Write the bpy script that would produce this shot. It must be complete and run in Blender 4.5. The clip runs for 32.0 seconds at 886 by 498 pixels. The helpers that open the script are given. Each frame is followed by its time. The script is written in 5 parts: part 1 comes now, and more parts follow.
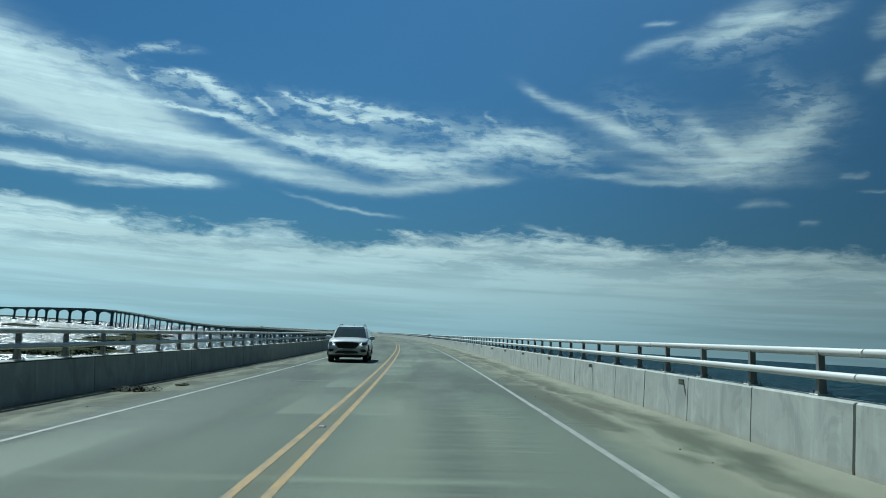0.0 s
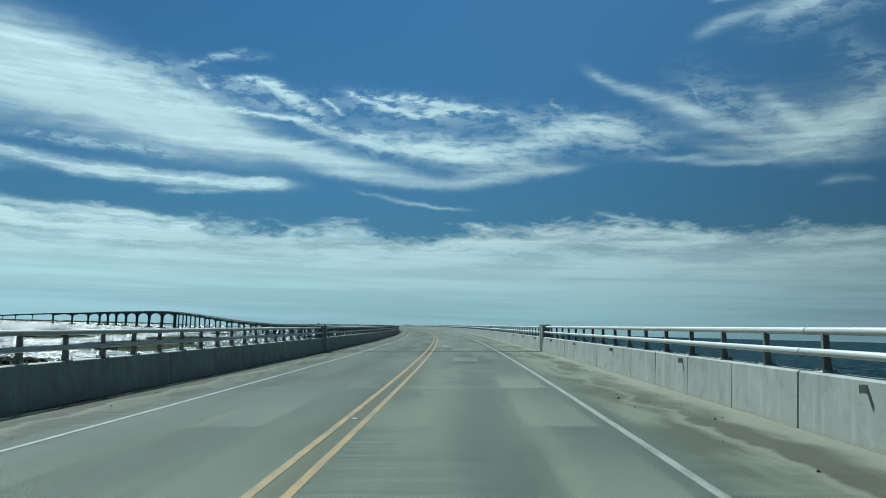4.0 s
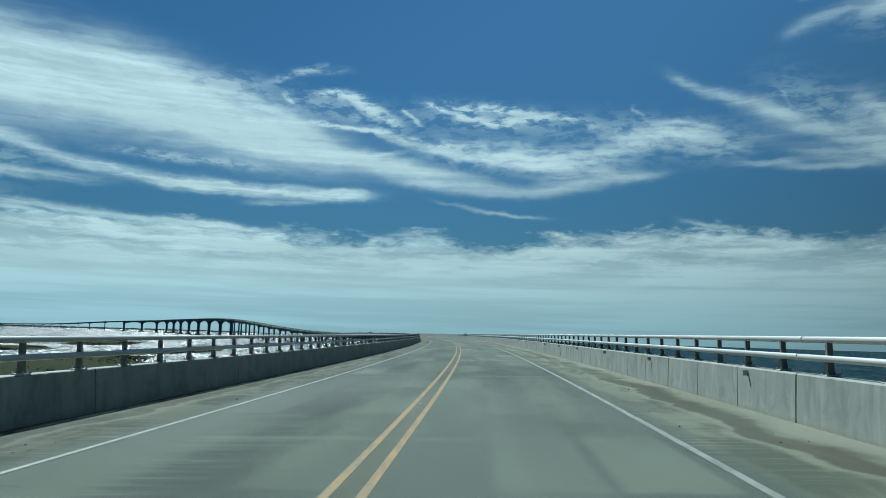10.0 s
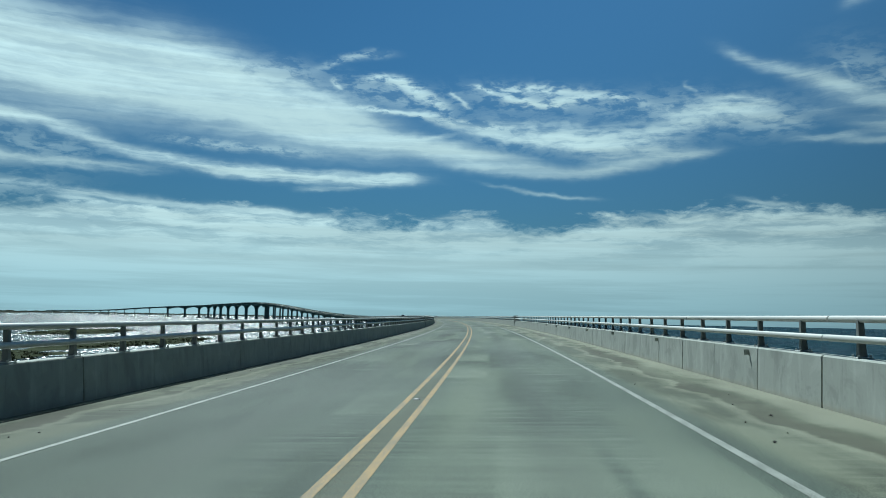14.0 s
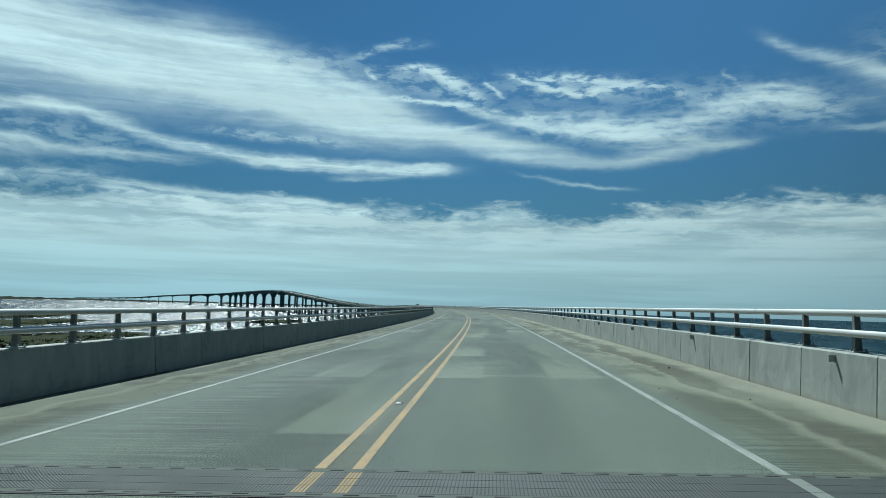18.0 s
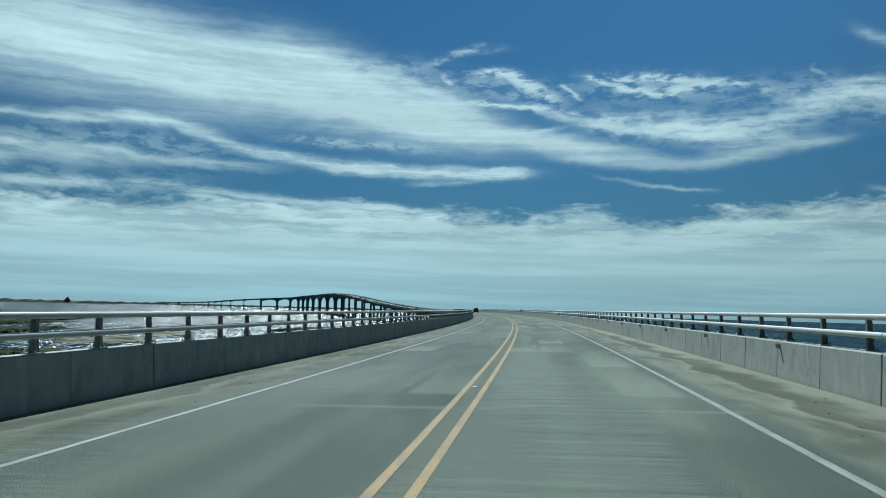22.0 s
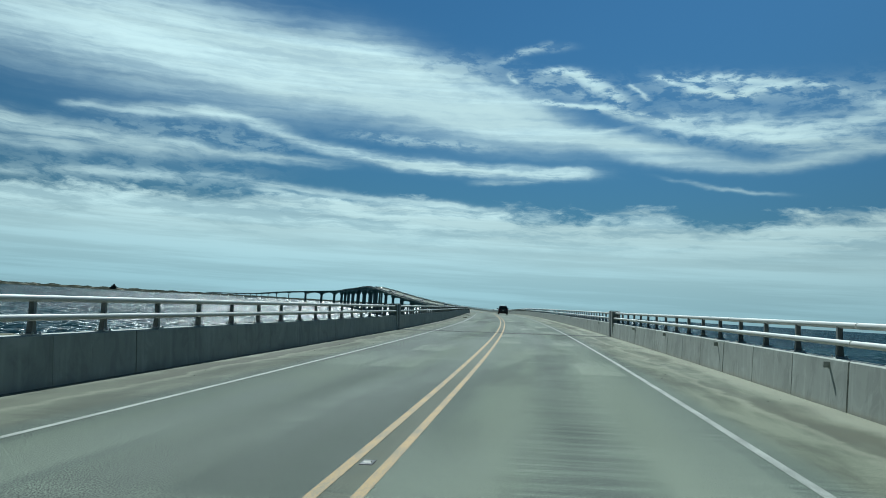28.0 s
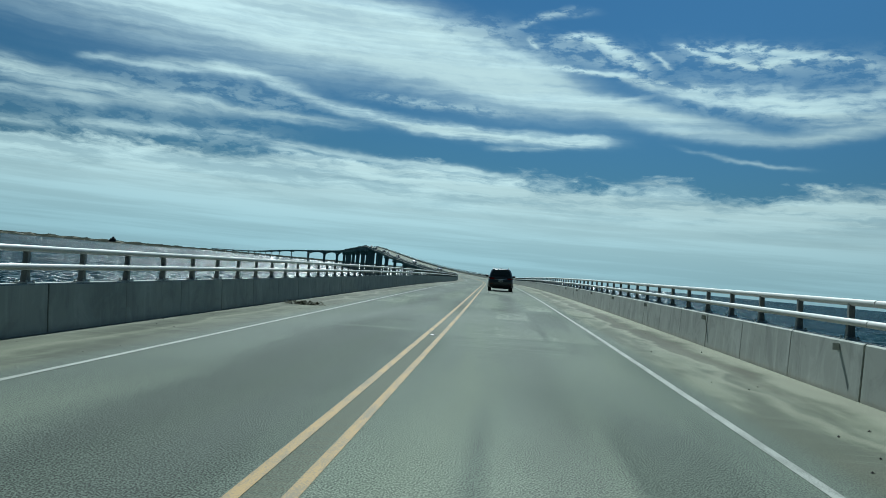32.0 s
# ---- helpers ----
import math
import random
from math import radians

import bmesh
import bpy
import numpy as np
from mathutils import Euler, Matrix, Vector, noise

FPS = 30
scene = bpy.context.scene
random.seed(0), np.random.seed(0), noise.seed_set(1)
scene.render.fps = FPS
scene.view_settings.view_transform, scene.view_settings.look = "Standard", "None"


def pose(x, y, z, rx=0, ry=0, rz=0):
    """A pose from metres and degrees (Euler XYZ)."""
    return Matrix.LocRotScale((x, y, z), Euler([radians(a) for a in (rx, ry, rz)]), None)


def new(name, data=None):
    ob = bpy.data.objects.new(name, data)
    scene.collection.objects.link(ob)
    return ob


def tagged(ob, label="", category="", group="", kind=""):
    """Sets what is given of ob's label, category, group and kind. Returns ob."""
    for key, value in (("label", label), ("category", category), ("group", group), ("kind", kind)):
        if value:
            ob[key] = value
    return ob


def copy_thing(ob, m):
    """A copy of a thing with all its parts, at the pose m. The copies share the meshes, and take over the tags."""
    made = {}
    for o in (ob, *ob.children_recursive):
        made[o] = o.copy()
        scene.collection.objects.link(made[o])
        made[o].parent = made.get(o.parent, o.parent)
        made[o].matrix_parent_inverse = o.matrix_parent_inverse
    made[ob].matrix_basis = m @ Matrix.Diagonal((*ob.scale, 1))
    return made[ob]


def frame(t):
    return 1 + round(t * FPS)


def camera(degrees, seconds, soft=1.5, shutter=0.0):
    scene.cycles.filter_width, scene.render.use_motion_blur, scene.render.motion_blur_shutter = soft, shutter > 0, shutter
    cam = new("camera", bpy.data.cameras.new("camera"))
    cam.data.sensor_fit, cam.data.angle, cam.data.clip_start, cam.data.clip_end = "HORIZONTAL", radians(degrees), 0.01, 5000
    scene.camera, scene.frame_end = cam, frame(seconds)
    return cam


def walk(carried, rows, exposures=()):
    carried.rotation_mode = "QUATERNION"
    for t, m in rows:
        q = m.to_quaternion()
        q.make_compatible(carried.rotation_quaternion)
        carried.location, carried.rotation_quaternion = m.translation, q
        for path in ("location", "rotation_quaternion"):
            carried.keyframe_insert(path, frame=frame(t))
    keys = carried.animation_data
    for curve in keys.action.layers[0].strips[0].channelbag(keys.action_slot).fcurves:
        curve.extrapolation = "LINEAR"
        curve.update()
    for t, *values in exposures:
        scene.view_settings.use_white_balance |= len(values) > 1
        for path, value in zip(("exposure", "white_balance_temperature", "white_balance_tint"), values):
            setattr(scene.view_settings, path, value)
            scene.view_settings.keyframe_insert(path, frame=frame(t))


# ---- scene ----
cam = camera(59.29, 32.0, 0.75)

PATH = [
    (0, 1.36, 0.02, 1.432, 96.70, -3.35, -0.50),
    (0.5, 1.21, 12.08, 1.498, 97.21, -3.41, -0.16),
    (1, 1.00, 24.14, 1.564, 97.42, -3.29, 0.31),
    (1.5, 0.72, 36.20, 1.630, 97.27, -3.09, 1.05),
    (2, 0.39, 48.25, 1.697, 96.87, -2.53, 1.82),
    (2.5, -0.04, 60.30, 1.762, 96.51, -2.15, 2.67),
    (3, -0.54, 72.35, 1.828, 96.23, -1.77, 3.39),
    (3.5, -1.10, 84.40, 1.895, 96.05, -1.63, 4.04),
    (4, -1.72, 96.44, 1.962, 95.92, -1.49, 4.95),
    (4.5, -2.54, 108.46, 2.025, 95.86, -1.39, 6.11),
    (6.5, -6.36, 156.53, 2.292, 96.14, -1.02, 8.09),
    (7, -7.39, 168.54, 2.364, 96.23, -1.06, 8.43),
    (7.5, -8.49, 180.55, 2.437, 96.32, -1.18, 8.87),
    (8, -9.68, 192.55, 2.510, 96.40, -1.14, 9.28),
    (8.5, -11.02, 204.53, 2.582, 96.46, -1.02, 9.61),
    (9, -12.43, 216.50, 2.652, 96.52, -1.16, 10.03),
    (9.5, -13.93, 228.47, 2.721, 96.48, -1.46, 10.41),
    (10, -15.51, 240.42, 2.788, 96.44, -1.74, 10.80),
    (10.5, -17.13, 252.37, 2.855, 96.45, -2.01, 11.15),
    (11, -18.83, 264.31, 2.920, 96.42, -1.92, 11.62),
    (11.5, -20.61, 276.24, 2.983, 96.34, -1.91, 12.04),
    (12, -22.47, 288.16, 3.044, 96.23, -1.76, 12.62),
    (12.5, -24.39, 300.07, 3.105, 96.11, -1.78, 13.06),
    (13, -26.39, 311.96, 3.163, 95.94, -1.77, 13.45),
    (13.5, -28.47, 323.85, 3.219, 95.59, -1.34, 14.15),
    (14, -30.62, 335.72, 3.273, 95.09, -1.20, 14.55),
    (14.5, -32.84, 347.58, 3.325, 94.61, -1.29, 14.91),
    (16.5, -42.46, 394.86, 3.515, 93.92, -1.88, 16.13),
    (17, -45.07, 406.63, 3.557, 94.02, -1.69, 16.32),
    (17.5, -47.75, 418.38, 3.597, 94.18, -1.67, 16.56),
    (18, -50.49, 430.11, 3.637, 94.31, -1.63, 16.98),
    (18.5, -53.25, 441.83, 3.676, 94.41, -1.70, 17.43),
    (19, -56.08, 453.52, 3.714, 94.55, -1.58, 17.86),
    (19.5, -58.96, 465.20, 3.750, 94.74, -1.51, 18.54),
    (20, -61.90, 476.85, 3.786, 94.80, -1.42, 19.40),
    (20.5, -64.96, 488.46, 3.818, 94.83, -1.22, 20.67),
    (21, -68.08, 500.05, 3.849, 94.74, -1.47, 21.65),
    (21.5, -71.25, 511.62, 3.880, 94.65, -1.43, 22.09),
    (22, -74.47, 523.16, 3.910, 94.47, -1.62, 22.68),
    (22.5, -77.69, 534.70, 3.943, 94.21, -1.38, 23.46),
    (23, -80.98, 546.21, 3.974, 93.82, -2.44, 24.22),
    (23.5, -84.33, 557.70, 4.006, 93.55, -2.74, 24.51),
    (24, -87.76, 569.15, 4.037, 93.47, -2.81, 24.95),
    (24.5, -91.29, 580.57, 4.067, 93.62, -2.84, 25.01),
    (25, -94.90, 591.95, 4.097, 93.99, -2.42, 25.07),
    (25.5, -98.59, 603.29, 4.128, 94.26, -2.23, 24.77),
    (27.5, -113.88, 648.34, 4.249, 94.56, -3.28, 26.60),
    (28, -117.89, 659.50, 4.279, 94.16, -3.40, 27.08),
    (28.5, -122.06, 670.59, 4.305, 93.76, -2.53, 27.30),
    (29, -126.31, 681.63, 4.332, 93.34, -1.73, 26.88),
    (29.5, -130.64, 692.63, 4.358, 93.08, -1.06, 26.50),
    (30, -135.04, 703.60, 4.388, 93.04, -0.89, 26.09),
    (30.5, -139.50, 714.53, 4.421, 93.10, -0.71, 26.30),
    (31, -144.04, 725.44, 4.457, 92.97, -2.71, 26.70),
    (31.5, -148.65, 736.32, 4.496, 92.58, -4.45, 27.29),
    (32, -153.34, 747.16, 4.539, 91.48, -5.28, 27.97),
]
# ---------------------------------------------------------------- the plan in numbers
KNOT = [0, 100, 200, 300, 400, 500, 600, 700, 750, 800, 850, 900, 1000, 1100, 1200, 1300, 1400, 1500, 1650, 1800, 1950, 2100, 2250, 2400, 2550, 2700, 2850, 3000, 3150, 3300, 3450, 3600, 3750, 3900, 4050, 4200]
BEND = [0.395, 0.477, 0.562, 0.538, 0.472, 0.386, 0.627, 0.634, 0.592, 0.141, 0.049, 0.366, 1.033, 0.9, 0.355, 0.021, -0.28, -0.512, 0.405, 0.013, 0.045, -0.11, 0.09, 1.205, 1.116, -0.068, -0.627, -0.412, -0.076, 0.149, 0.251, 0.277, 0.262, 0.227, 0.186, 0.144]      # per km
RISE = [0.538, 0.564, 0.602, 0.488, 0.358, 0.275, 0.257, 0.221, 0.33, 0.146, -0.45, -0.752, 0.159, 1.494, 3.391, 4.988, 4.692, 2.781, 1.154, 0.212, 0.17, 0.257, -0.158, -0.555, -1.209, -1.912, -2.19, -1.818, -1.325, -1.011, -0.875, -0.831, -0.797, -0.729, -0.617, -0.479]  # per cent
LEAN_S, LEAN = [0, 150, 300, 450, 600, 750, 900, 1200, 1500], [3.62, 2.81, 3.08, 2.77, 2.40, 2.62, 3.19, 2.0, 0.5]   # per cent
TURN0 = 0.780          # degrees at the start
RIGHT, LEFT = 6.018, -5.710    # feet of the two barriers
WALL_H, RAIL_H = 0.766, 1.345
EDGE_R, EDGE_L, CENTRE_L, CENTRE_R = 3.66, -3.641, -0.206, 0.119
SPAN, SPAN0 = 114.60, 1536.4     # main spans and their first pier
JOINTS = [138.87, 440.76, 716.41, 993.41]
# the wide joints, posts and delineators of each length of barrier: number and place along the deck
WIDE = [[(0, 8.4), (1, 16.3), (5, 45.5), (8, 68.4), (10, 83.3), (12, 99.4), (14, 114.8)],
        [(0, 170.0), (3, 195.1), (5, 210.9), (7, 227.3), (10, 253.6), (13, 278.5), (16, 305.0), (19, 331.0), (21, 349.3), (23, 366.0), (29, 416.6)],
        [(0, 448.7), (2, 464.3), (4, 479.8), (6, 496.2), (9, 518.6), (11, 534.6), (13, 549.5), (16, 571.7), (19, 594.8), (21, 610.1), (30, 677.8), (34, 707.6)],
        [(0, 717.07), (4, 747.2), (5, 754.4), (6, 762.7), (8, 778.0)]]
POSTS = [[(0, 9.42), (7, 23.2), (25, 57.78), (31, 69.5)],
         [(0, 178.8), (6, 188.96), (29, 228.21), (35, 238.69), (56, 275.6), (62, 286.1), (96, 348.4), (102, 360.3), (144, 439.0)],
         [(0, 444.8), (5, 453.4), (40, 519.5), (45, 529.2), (77, 591.6), (82, 601.2), (126, 686.02)],
         [(0, 755.30), (4, 761.98), (14, 780.68)]]
LEFT_POSTS = [[(0, 14.28), (5, 23.76), (41, 86.42), (45, 92.54)],
              [(0, 229.35), (7, 240.57), (56, 324.92), (62, 335.78)],
              [(0, 612.27), (6, 621.91), (41, 683.5), (46, 693.1)],
              [(0, 756.26), (5, 764.26)]]
DELINEATORS = [[(0, 13.9), (1, 21.3), (5, 48.4), (7, 62.1), (9, 76.3), (11, 91.2), (13, 105.3), (15, 119.9)],
               [(0, 171.5), (2, 186.4), (5, 209.1), (7, 224.7), (10, 247.6), (12, 264.0), (15, 287.6), (18, 312.2), (20, 328.4), (22, 344.6), (25, 368.5), (33, 430.0)],
               [(0, 445.1), (3, 467.8), (6, 489.4), (8, 503.9), (10, 518.2), (13, 540.0), (17, 567.3), (19, 581.3), (22, 602.4), (24, 616.6), (33, 678.7), (36, 700.6)],
               [(0, 729.2), (9, 792.9)]]
STUDS = [11.79, 33.80, 55.80, 82.02, 108.23, 134.45, 160.66, 186.88, 210.08, 233.28, 256.48, 280.01, 303.55, 327.09, 350.62, 374.16, 397.70, 421.24, 445.04, 468.85, 492.65, 518.35, 544.06, 569.76, 595.46, 621.16, 650.43, 679.71, 703.91, 783.61, 807.81]
WEEDS = [(17.6, -4.95, 20, 0.9), (19.7, -4.5, 70, 0.35), (791.5, -4.75, 10, 1.0), (765.8, -4.35, 30, 0.6)]
DRAIN = (235.9, 5.35)
ONCOMING, LEADER = 39.8, 830.0

walk(cam, [(t, pose(x, y, z, rx, ry, rz)) for t, x, y, z, rx, ry, rz in PATH],
     exposures=[(0.0, 0.24, 5420, -5), (4.0, 0.25, 5430, -5), (8.0, 0.20, 5390, -5), (13.0, 0.13, 5370, -5), (14.0, 0.23, 5470, -5),
                (17.0, 0.24, 5500, -4), (21.0, 0.24, 5450, -4), (22.0, 0.15, 5400, -4), (23.0, 0.25, 5480, -4), (24.0, 0.27, 5500, -4), (28.0, 0.27, 5510, -4), (32.0, 0.23, 5500, -4)])

# ---------------------------------------------------------------- light
SUN_AZ, SUN_EL = 35.0, 52.0     # degrees left of +y, degrees above the horizon


def sun_way():
    a, e = radians(SUN_AZ), radians(SUN_EL)
    return Vector((-math.sin(a) * math.cos(e), math.cos(a) * math.cos(e), math.sin(e)))


lamp = bpy.data.lights.new("sun", "SUN")
lamp.energy, lamp.angle, lamp.color = 5.0, radians(0.55), (1.0, 0.96, 0.88)
sun = new("sun", lamp)
sun.matrix_world = Matrix.Translation((0, 0, 200)) @ sun_way().to_track_quat("Z", "Y").to_matrix().to_4x4()

world = bpy.data.worlds.new("sky")
scene.world = world
world.use_nodes = True
WN, WL = world.node_tree.nodes, world.node_tree.links
WN.clear()


def wmath(op, a, b=None, c=None, clamp=False):
    nd = WN.new("ShaderNodeMath")
    nd.operation, nd.use_clamp = op, clamp
    for k, v in enumerate((a, b, c)):
        if v is None:
            continue
        if isinstance(v, (int, float)):
            nd.inputs[k].default_value = v
        else:
            WL.new(v, nd.inputs[k])
    return nd.outputs[0]


def wnoise(vec, scale, sx, sy, rot, detail, rough, lac=2.0, distort=0.0, off=0.0):
    mp = WN.new("ShaderNodeMapping")
    mp.inputs["Location"].default_value = (off, off * 0.7, 0)
    mp.inputs["Rotation"].default_value = (0, 0, radians(rot))
    mp.inputs["Scale"].default_value = (sx, sy, 1)
    WL.new(vec, mp.inputs["Vector"])
    nz = WN.new("ShaderNodeTexNoise")
    nz.noise_dimensions = "2D"
    for key, val in (("Scale", scale), ("Detail", detail), ("Roughness", rough), ("Lacunarity", lac), ("Distortion", distort)):
        nz.inputs[key].default_value = val
    WL.new(mp.outputs[0], nz.inputs["Vector"])
    return nz


def wrange(val, a, b, c=0.0, d=1.0, smooth=True):
    nd = WN.new("ShaderNodeMapRange")
    nd.interpolation_type = "SMOOTHSTEP" if smooth else "LINEAR"
    for k, v in enumerate((val, a, b, c, d)):
        if isinstance(v, (int, float)):
            nd.inputs[k].default_value = v
        else:
            WL.new(v, nd.inputs[k])
    return nd.outputs[0]


tc = WN.new("ShaderNodeTexCoord")
sep = WN.new("ShaderNodeSeparateXYZ")
WL.new(tc.outputs["Generated"], sep.inputs[0])
az = wmath("MULTIPLY", wmath("ARCTAN2", sep.outputs[0], sep.outputs[1]), 57.2958)
el = wmath("MULTIPLY", wmath("ARCSINE", sep.outputs[2]), 57.2958)
com = WN.new("ShaderNodeCombineXYZ")
WL.new(az, com.inputs[0]), WL.new(el, com.inputs[1])
flat = com.outputs[0]
# two swirls of the wind, one broad and one fine, bend the coordinates of every cloud
def swirl(vec, sx, sy, amount_x, amount_y, off):
    shift = WN.new("ShaderNodeVectorMath")
    shift.operation = "SUBTRACT"
    WL.new(wnoise(vec, 1.0, sx, sy, 0, 3, 0.6, off=off).outputs["Color"], shift.inputs[0])
    shift.inputs[1].default_value = (0.5, 0.5, 0.5)
    grow = WN.new("ShaderNodeVectorMath")
    grow.operation = "MULTIPLY"
    WL.new(shift.outputs[0], grow.inputs[0])
    grow.inputs[1].default_value = (amount_x, amount_y, 0)
    bent = WN.new("ShaderNodeVectorMath")
    bent.operation = "ADD"
    WL.new(vec, bent.inputs[0]), WL.new(grow.outputs[0], bent.inputs[1])
    return bent.outputs[0]


broad = swirl(flat, 0.22, 0.45, 1.5, 0.7, 4.0)
bentv = swirl(broad, 0.7, 1.3, 0.40, 0.20, 11.0)
bent_split = WN.new("ShaderNodeSeparateXYZ")
WL.new(bentv, bent_split.inputs[0])
bent_parts = bent_split.outputs

# streaks of cirrus: azimuth, elevation, half length, half width, slope, bow, density (degrees)
GREAT_PLUME = [
    (-52.7, 17.5, 17.1, 4.21, -5, -0.42, 1.00), (-37.6, 15.4, 18.9, 2.77, -8, 0.58, 1.15), (-29.6, 14.8, 12.7, 2.01, -10, 0.50, 1.10), (-20.4, 12.8, 9.6, 1.05, -7, 0.21, 1.00),
    (-14.1, 12.0, 8.1, 0.62, -7, 0.25, 0.95), (-6.4, 12.0, 9.8, 0.57, -0, -1.25, 0.95), (-16.0, 13.2, 2.3, 0.24, 8, -0.12, 0.60), (-35.8, 15.7, 7.6, 2.87, 5, 0.42, 0.80),
    (-32.0, 16.9, 6.1, 2.20, -18, 0.00, 0.60), (-23.2, 15.2, 4.6, 0.67, -22, 0.25, 0.50)]
EYE_CURLS = [
    (-21.6, 18.3, 3.3, 0.33, 13, 0.50, 0.40), (-22.9, 16.7, 0.7, 0.29, -46, 0.12, 0.60), (-19.0, 16.9, 2.1, 0.43, -5, 0.33, 0.65), (-16.7, 16.0, 2.6, 0.53, -24, 0.37, 0.70),
    (-18.5, 15.0, 3.8, 0.24, -4, -0.08, 0.85), (-13.0, 14.3, 3.8, 0.38, -7, -0.12, 0.60), (-13.5, 16.0, 1.2, 0.24, -44, -0.21, 0.55), (-12.1, 16.6, 1.4, 0.24, -10, 0.17, 0.80),
    (-7.2, 16.5, 4.4, 0.43, -5, 0.21, 0.70), (-8.2, 15.9, 2.8, 0.43, -9, -0.12, 0.90), (-5.3, 16.0, 2.0, 0.33, 2, -0.12, 0.75), (-1.8, 15.7, 1.9, 0.29, -12, 0.12, 0.50)]
PLUME_TAIL = [
    (-9.6, 13.6, 6.3, 0.43, -9, -0.42, 0.80), (-7.2, 13.9, 5.1, 0.77, -8, -0.25, 0.50), (-2.2, 13.7, 5.4, 1.05, -2, -0.33, 0.60), (-1.2, 12.4, 4.4, 0.67, -2, -0.25, 0.60),
    (-4.0, 13.0, 5.0, 0.86, -6, -0.25, 0.50), (4.6, 14.3, 4.7, 1.05, 8, 0.33, 0.60), (7.2, 14.1, 4.0, 0.86, -13, 0.33, 0.50), (0.4, 11.8, 5.1, 0.43, 3, -0.33, 0.75),
    (3.4, 16.3, 0.8, 0.19, -60, -0.12, 0.40), (6.6, 15.3, 2.4, 0.24, -6, 0.21, 0.40), (1.1, 15.2, 2.0, 0.43, -15, -0.21, 0.35)]
RIGHT_FAN = [
    (9.5, 17.1, 5.0, 0.57, -23, -0.17, 0.80), (15.7, 14.7, 6.4, 1.05, -20, -0.42, 0.65), (13.3, 13.8, 3.8, 0.67, -17, -0.25, 0.40), (18.9, 14.8, 3.1, 0.72, -39, 0.42, 0.85),
    (21.9, 14.5, 4.6, 1.15, 20, -0.58, 0.75), (23.9, 15.4, 4.2, 1.63, 30, -0.75, 0.40), (20.5, 12.7, 6.7, 0.86, -3, -0.25, 0.55), (12.0, 12.5, 2.6, 0.33, 1, -0.12, 0.65),
    (15.6, 12.1, 3.4, 0.29, 0, -0.12, 0.50), (20.7, 14.9, 4.8, 2.49, -1, 0.00, 0.35), (23.9, 15.0, 3.2, 1.91, 3, 0.00, 0.35), (12.9, 16.5, 0.9, 0.19, -65, 0.21, 0.40)]
STRAY_WISPS = [
    (27.9, 12.2, 1.0, 0.24, 4, 0.00, 0.55), (29.4, 11.2, 1.1, 0.14, -2, 0.00, 0.50), (22.6, 10.4, 1.8, 0.29, -1, 0.12, 0.50), (25.5, 9.1, 0.7, 0.24, 8, 0.08, 0.65),
    (15.6, 21.3, 3.1, 0.62, 12, 0.25, 0.50), (15.4, 22.9, 1.4, 0.24, 3, 0.08, 0.40), (21.0, 22.6, 3.8, 0.72, 16, -0.50, 0.85), (21.3, 23.2, 3.1, 0.86, 16, 0.00, 0.55),
    (24.8, 22.7, 3.4, 0.67, 6, -0.33, 0.45), (30.2, 19.1, 1.7, 0.86, 36, 0.00, 0.60), (30.5, 21.9, 1.7, 0.96, 34, 0.00, 0.45), (-7.6, 9.4, 4.6, 0.19, -8, -0.25, 0.55)]
SECOND_BAND = [
    (-32.5, 11.1, 9.0, 0.53, -6, -0.67, 0.90), (-24.4, 10.3, 8.6, 0.57, -0, -0.33, 0.95), (-20.6, 10.2, 4.4, 0.38, 0, -0.08, 0.80), (-47.1, 12.2, 6.1, 0.57, 4, 0.08, 0.65),
    (-42.4, 12.1, 4.5, 0.48, -8, 0.17, 0.55), (-52.6, 10.0, 7.8, 0.96, -3, -0.12, 0.70), (-41.5, 10.0, 7.3, 0.43, -1, -0.17, 0.60), (-56.1, 8.9, 4.4, 0.57, -0, 0.00, 0.55),
    (-60.0, 10.3, 4.1, 0.77, -2, 0.00, 0.60), (-23.0, 9.3, 2.7, 0.24, 4, -0.08, 0.60), (-53.2, 11.9, 1.5, 0.29, 3, 0.00, 0.35)]
LOW_BANDS = [
    (-49.7, 7.7, 5.4, 0.43, 3, 0.08, 0.60), (-39.6, 7.9, 6.3, 0.43, -4, -0.08, 0.70), (-40.2, 7.4, 1.6, 0.29, -4, 0.00, 0.60), (-29.8, 7.5, 6.1, 0.33, -1, -0.08, 0.75),
    (-36.8, 6.0, 2.5, 0.43, -9, 0.00, 0.60), (-48.4, 6.3, 6.7, 0.43, -0, 0.00, 0.50), (-58.2, 6.9, 3.1, 0.48, 1, 0.00, 0.50), (-57.7, 5.7, 4.9, 0.57, 3, 0.00, 0.45),
    (-25.6, 7.2, 6.1, 0.38, -4, 0.12, 0.60), (8.1, 8.4, 2.5, 0.24, -9, -0.17, 0.70), (1.1, 7.5, 1.8, 0.29, -7, 0.00, 0.70), (-13.0, 7.2, 2.5, 0.29, -2, 0.17, 0.60)]
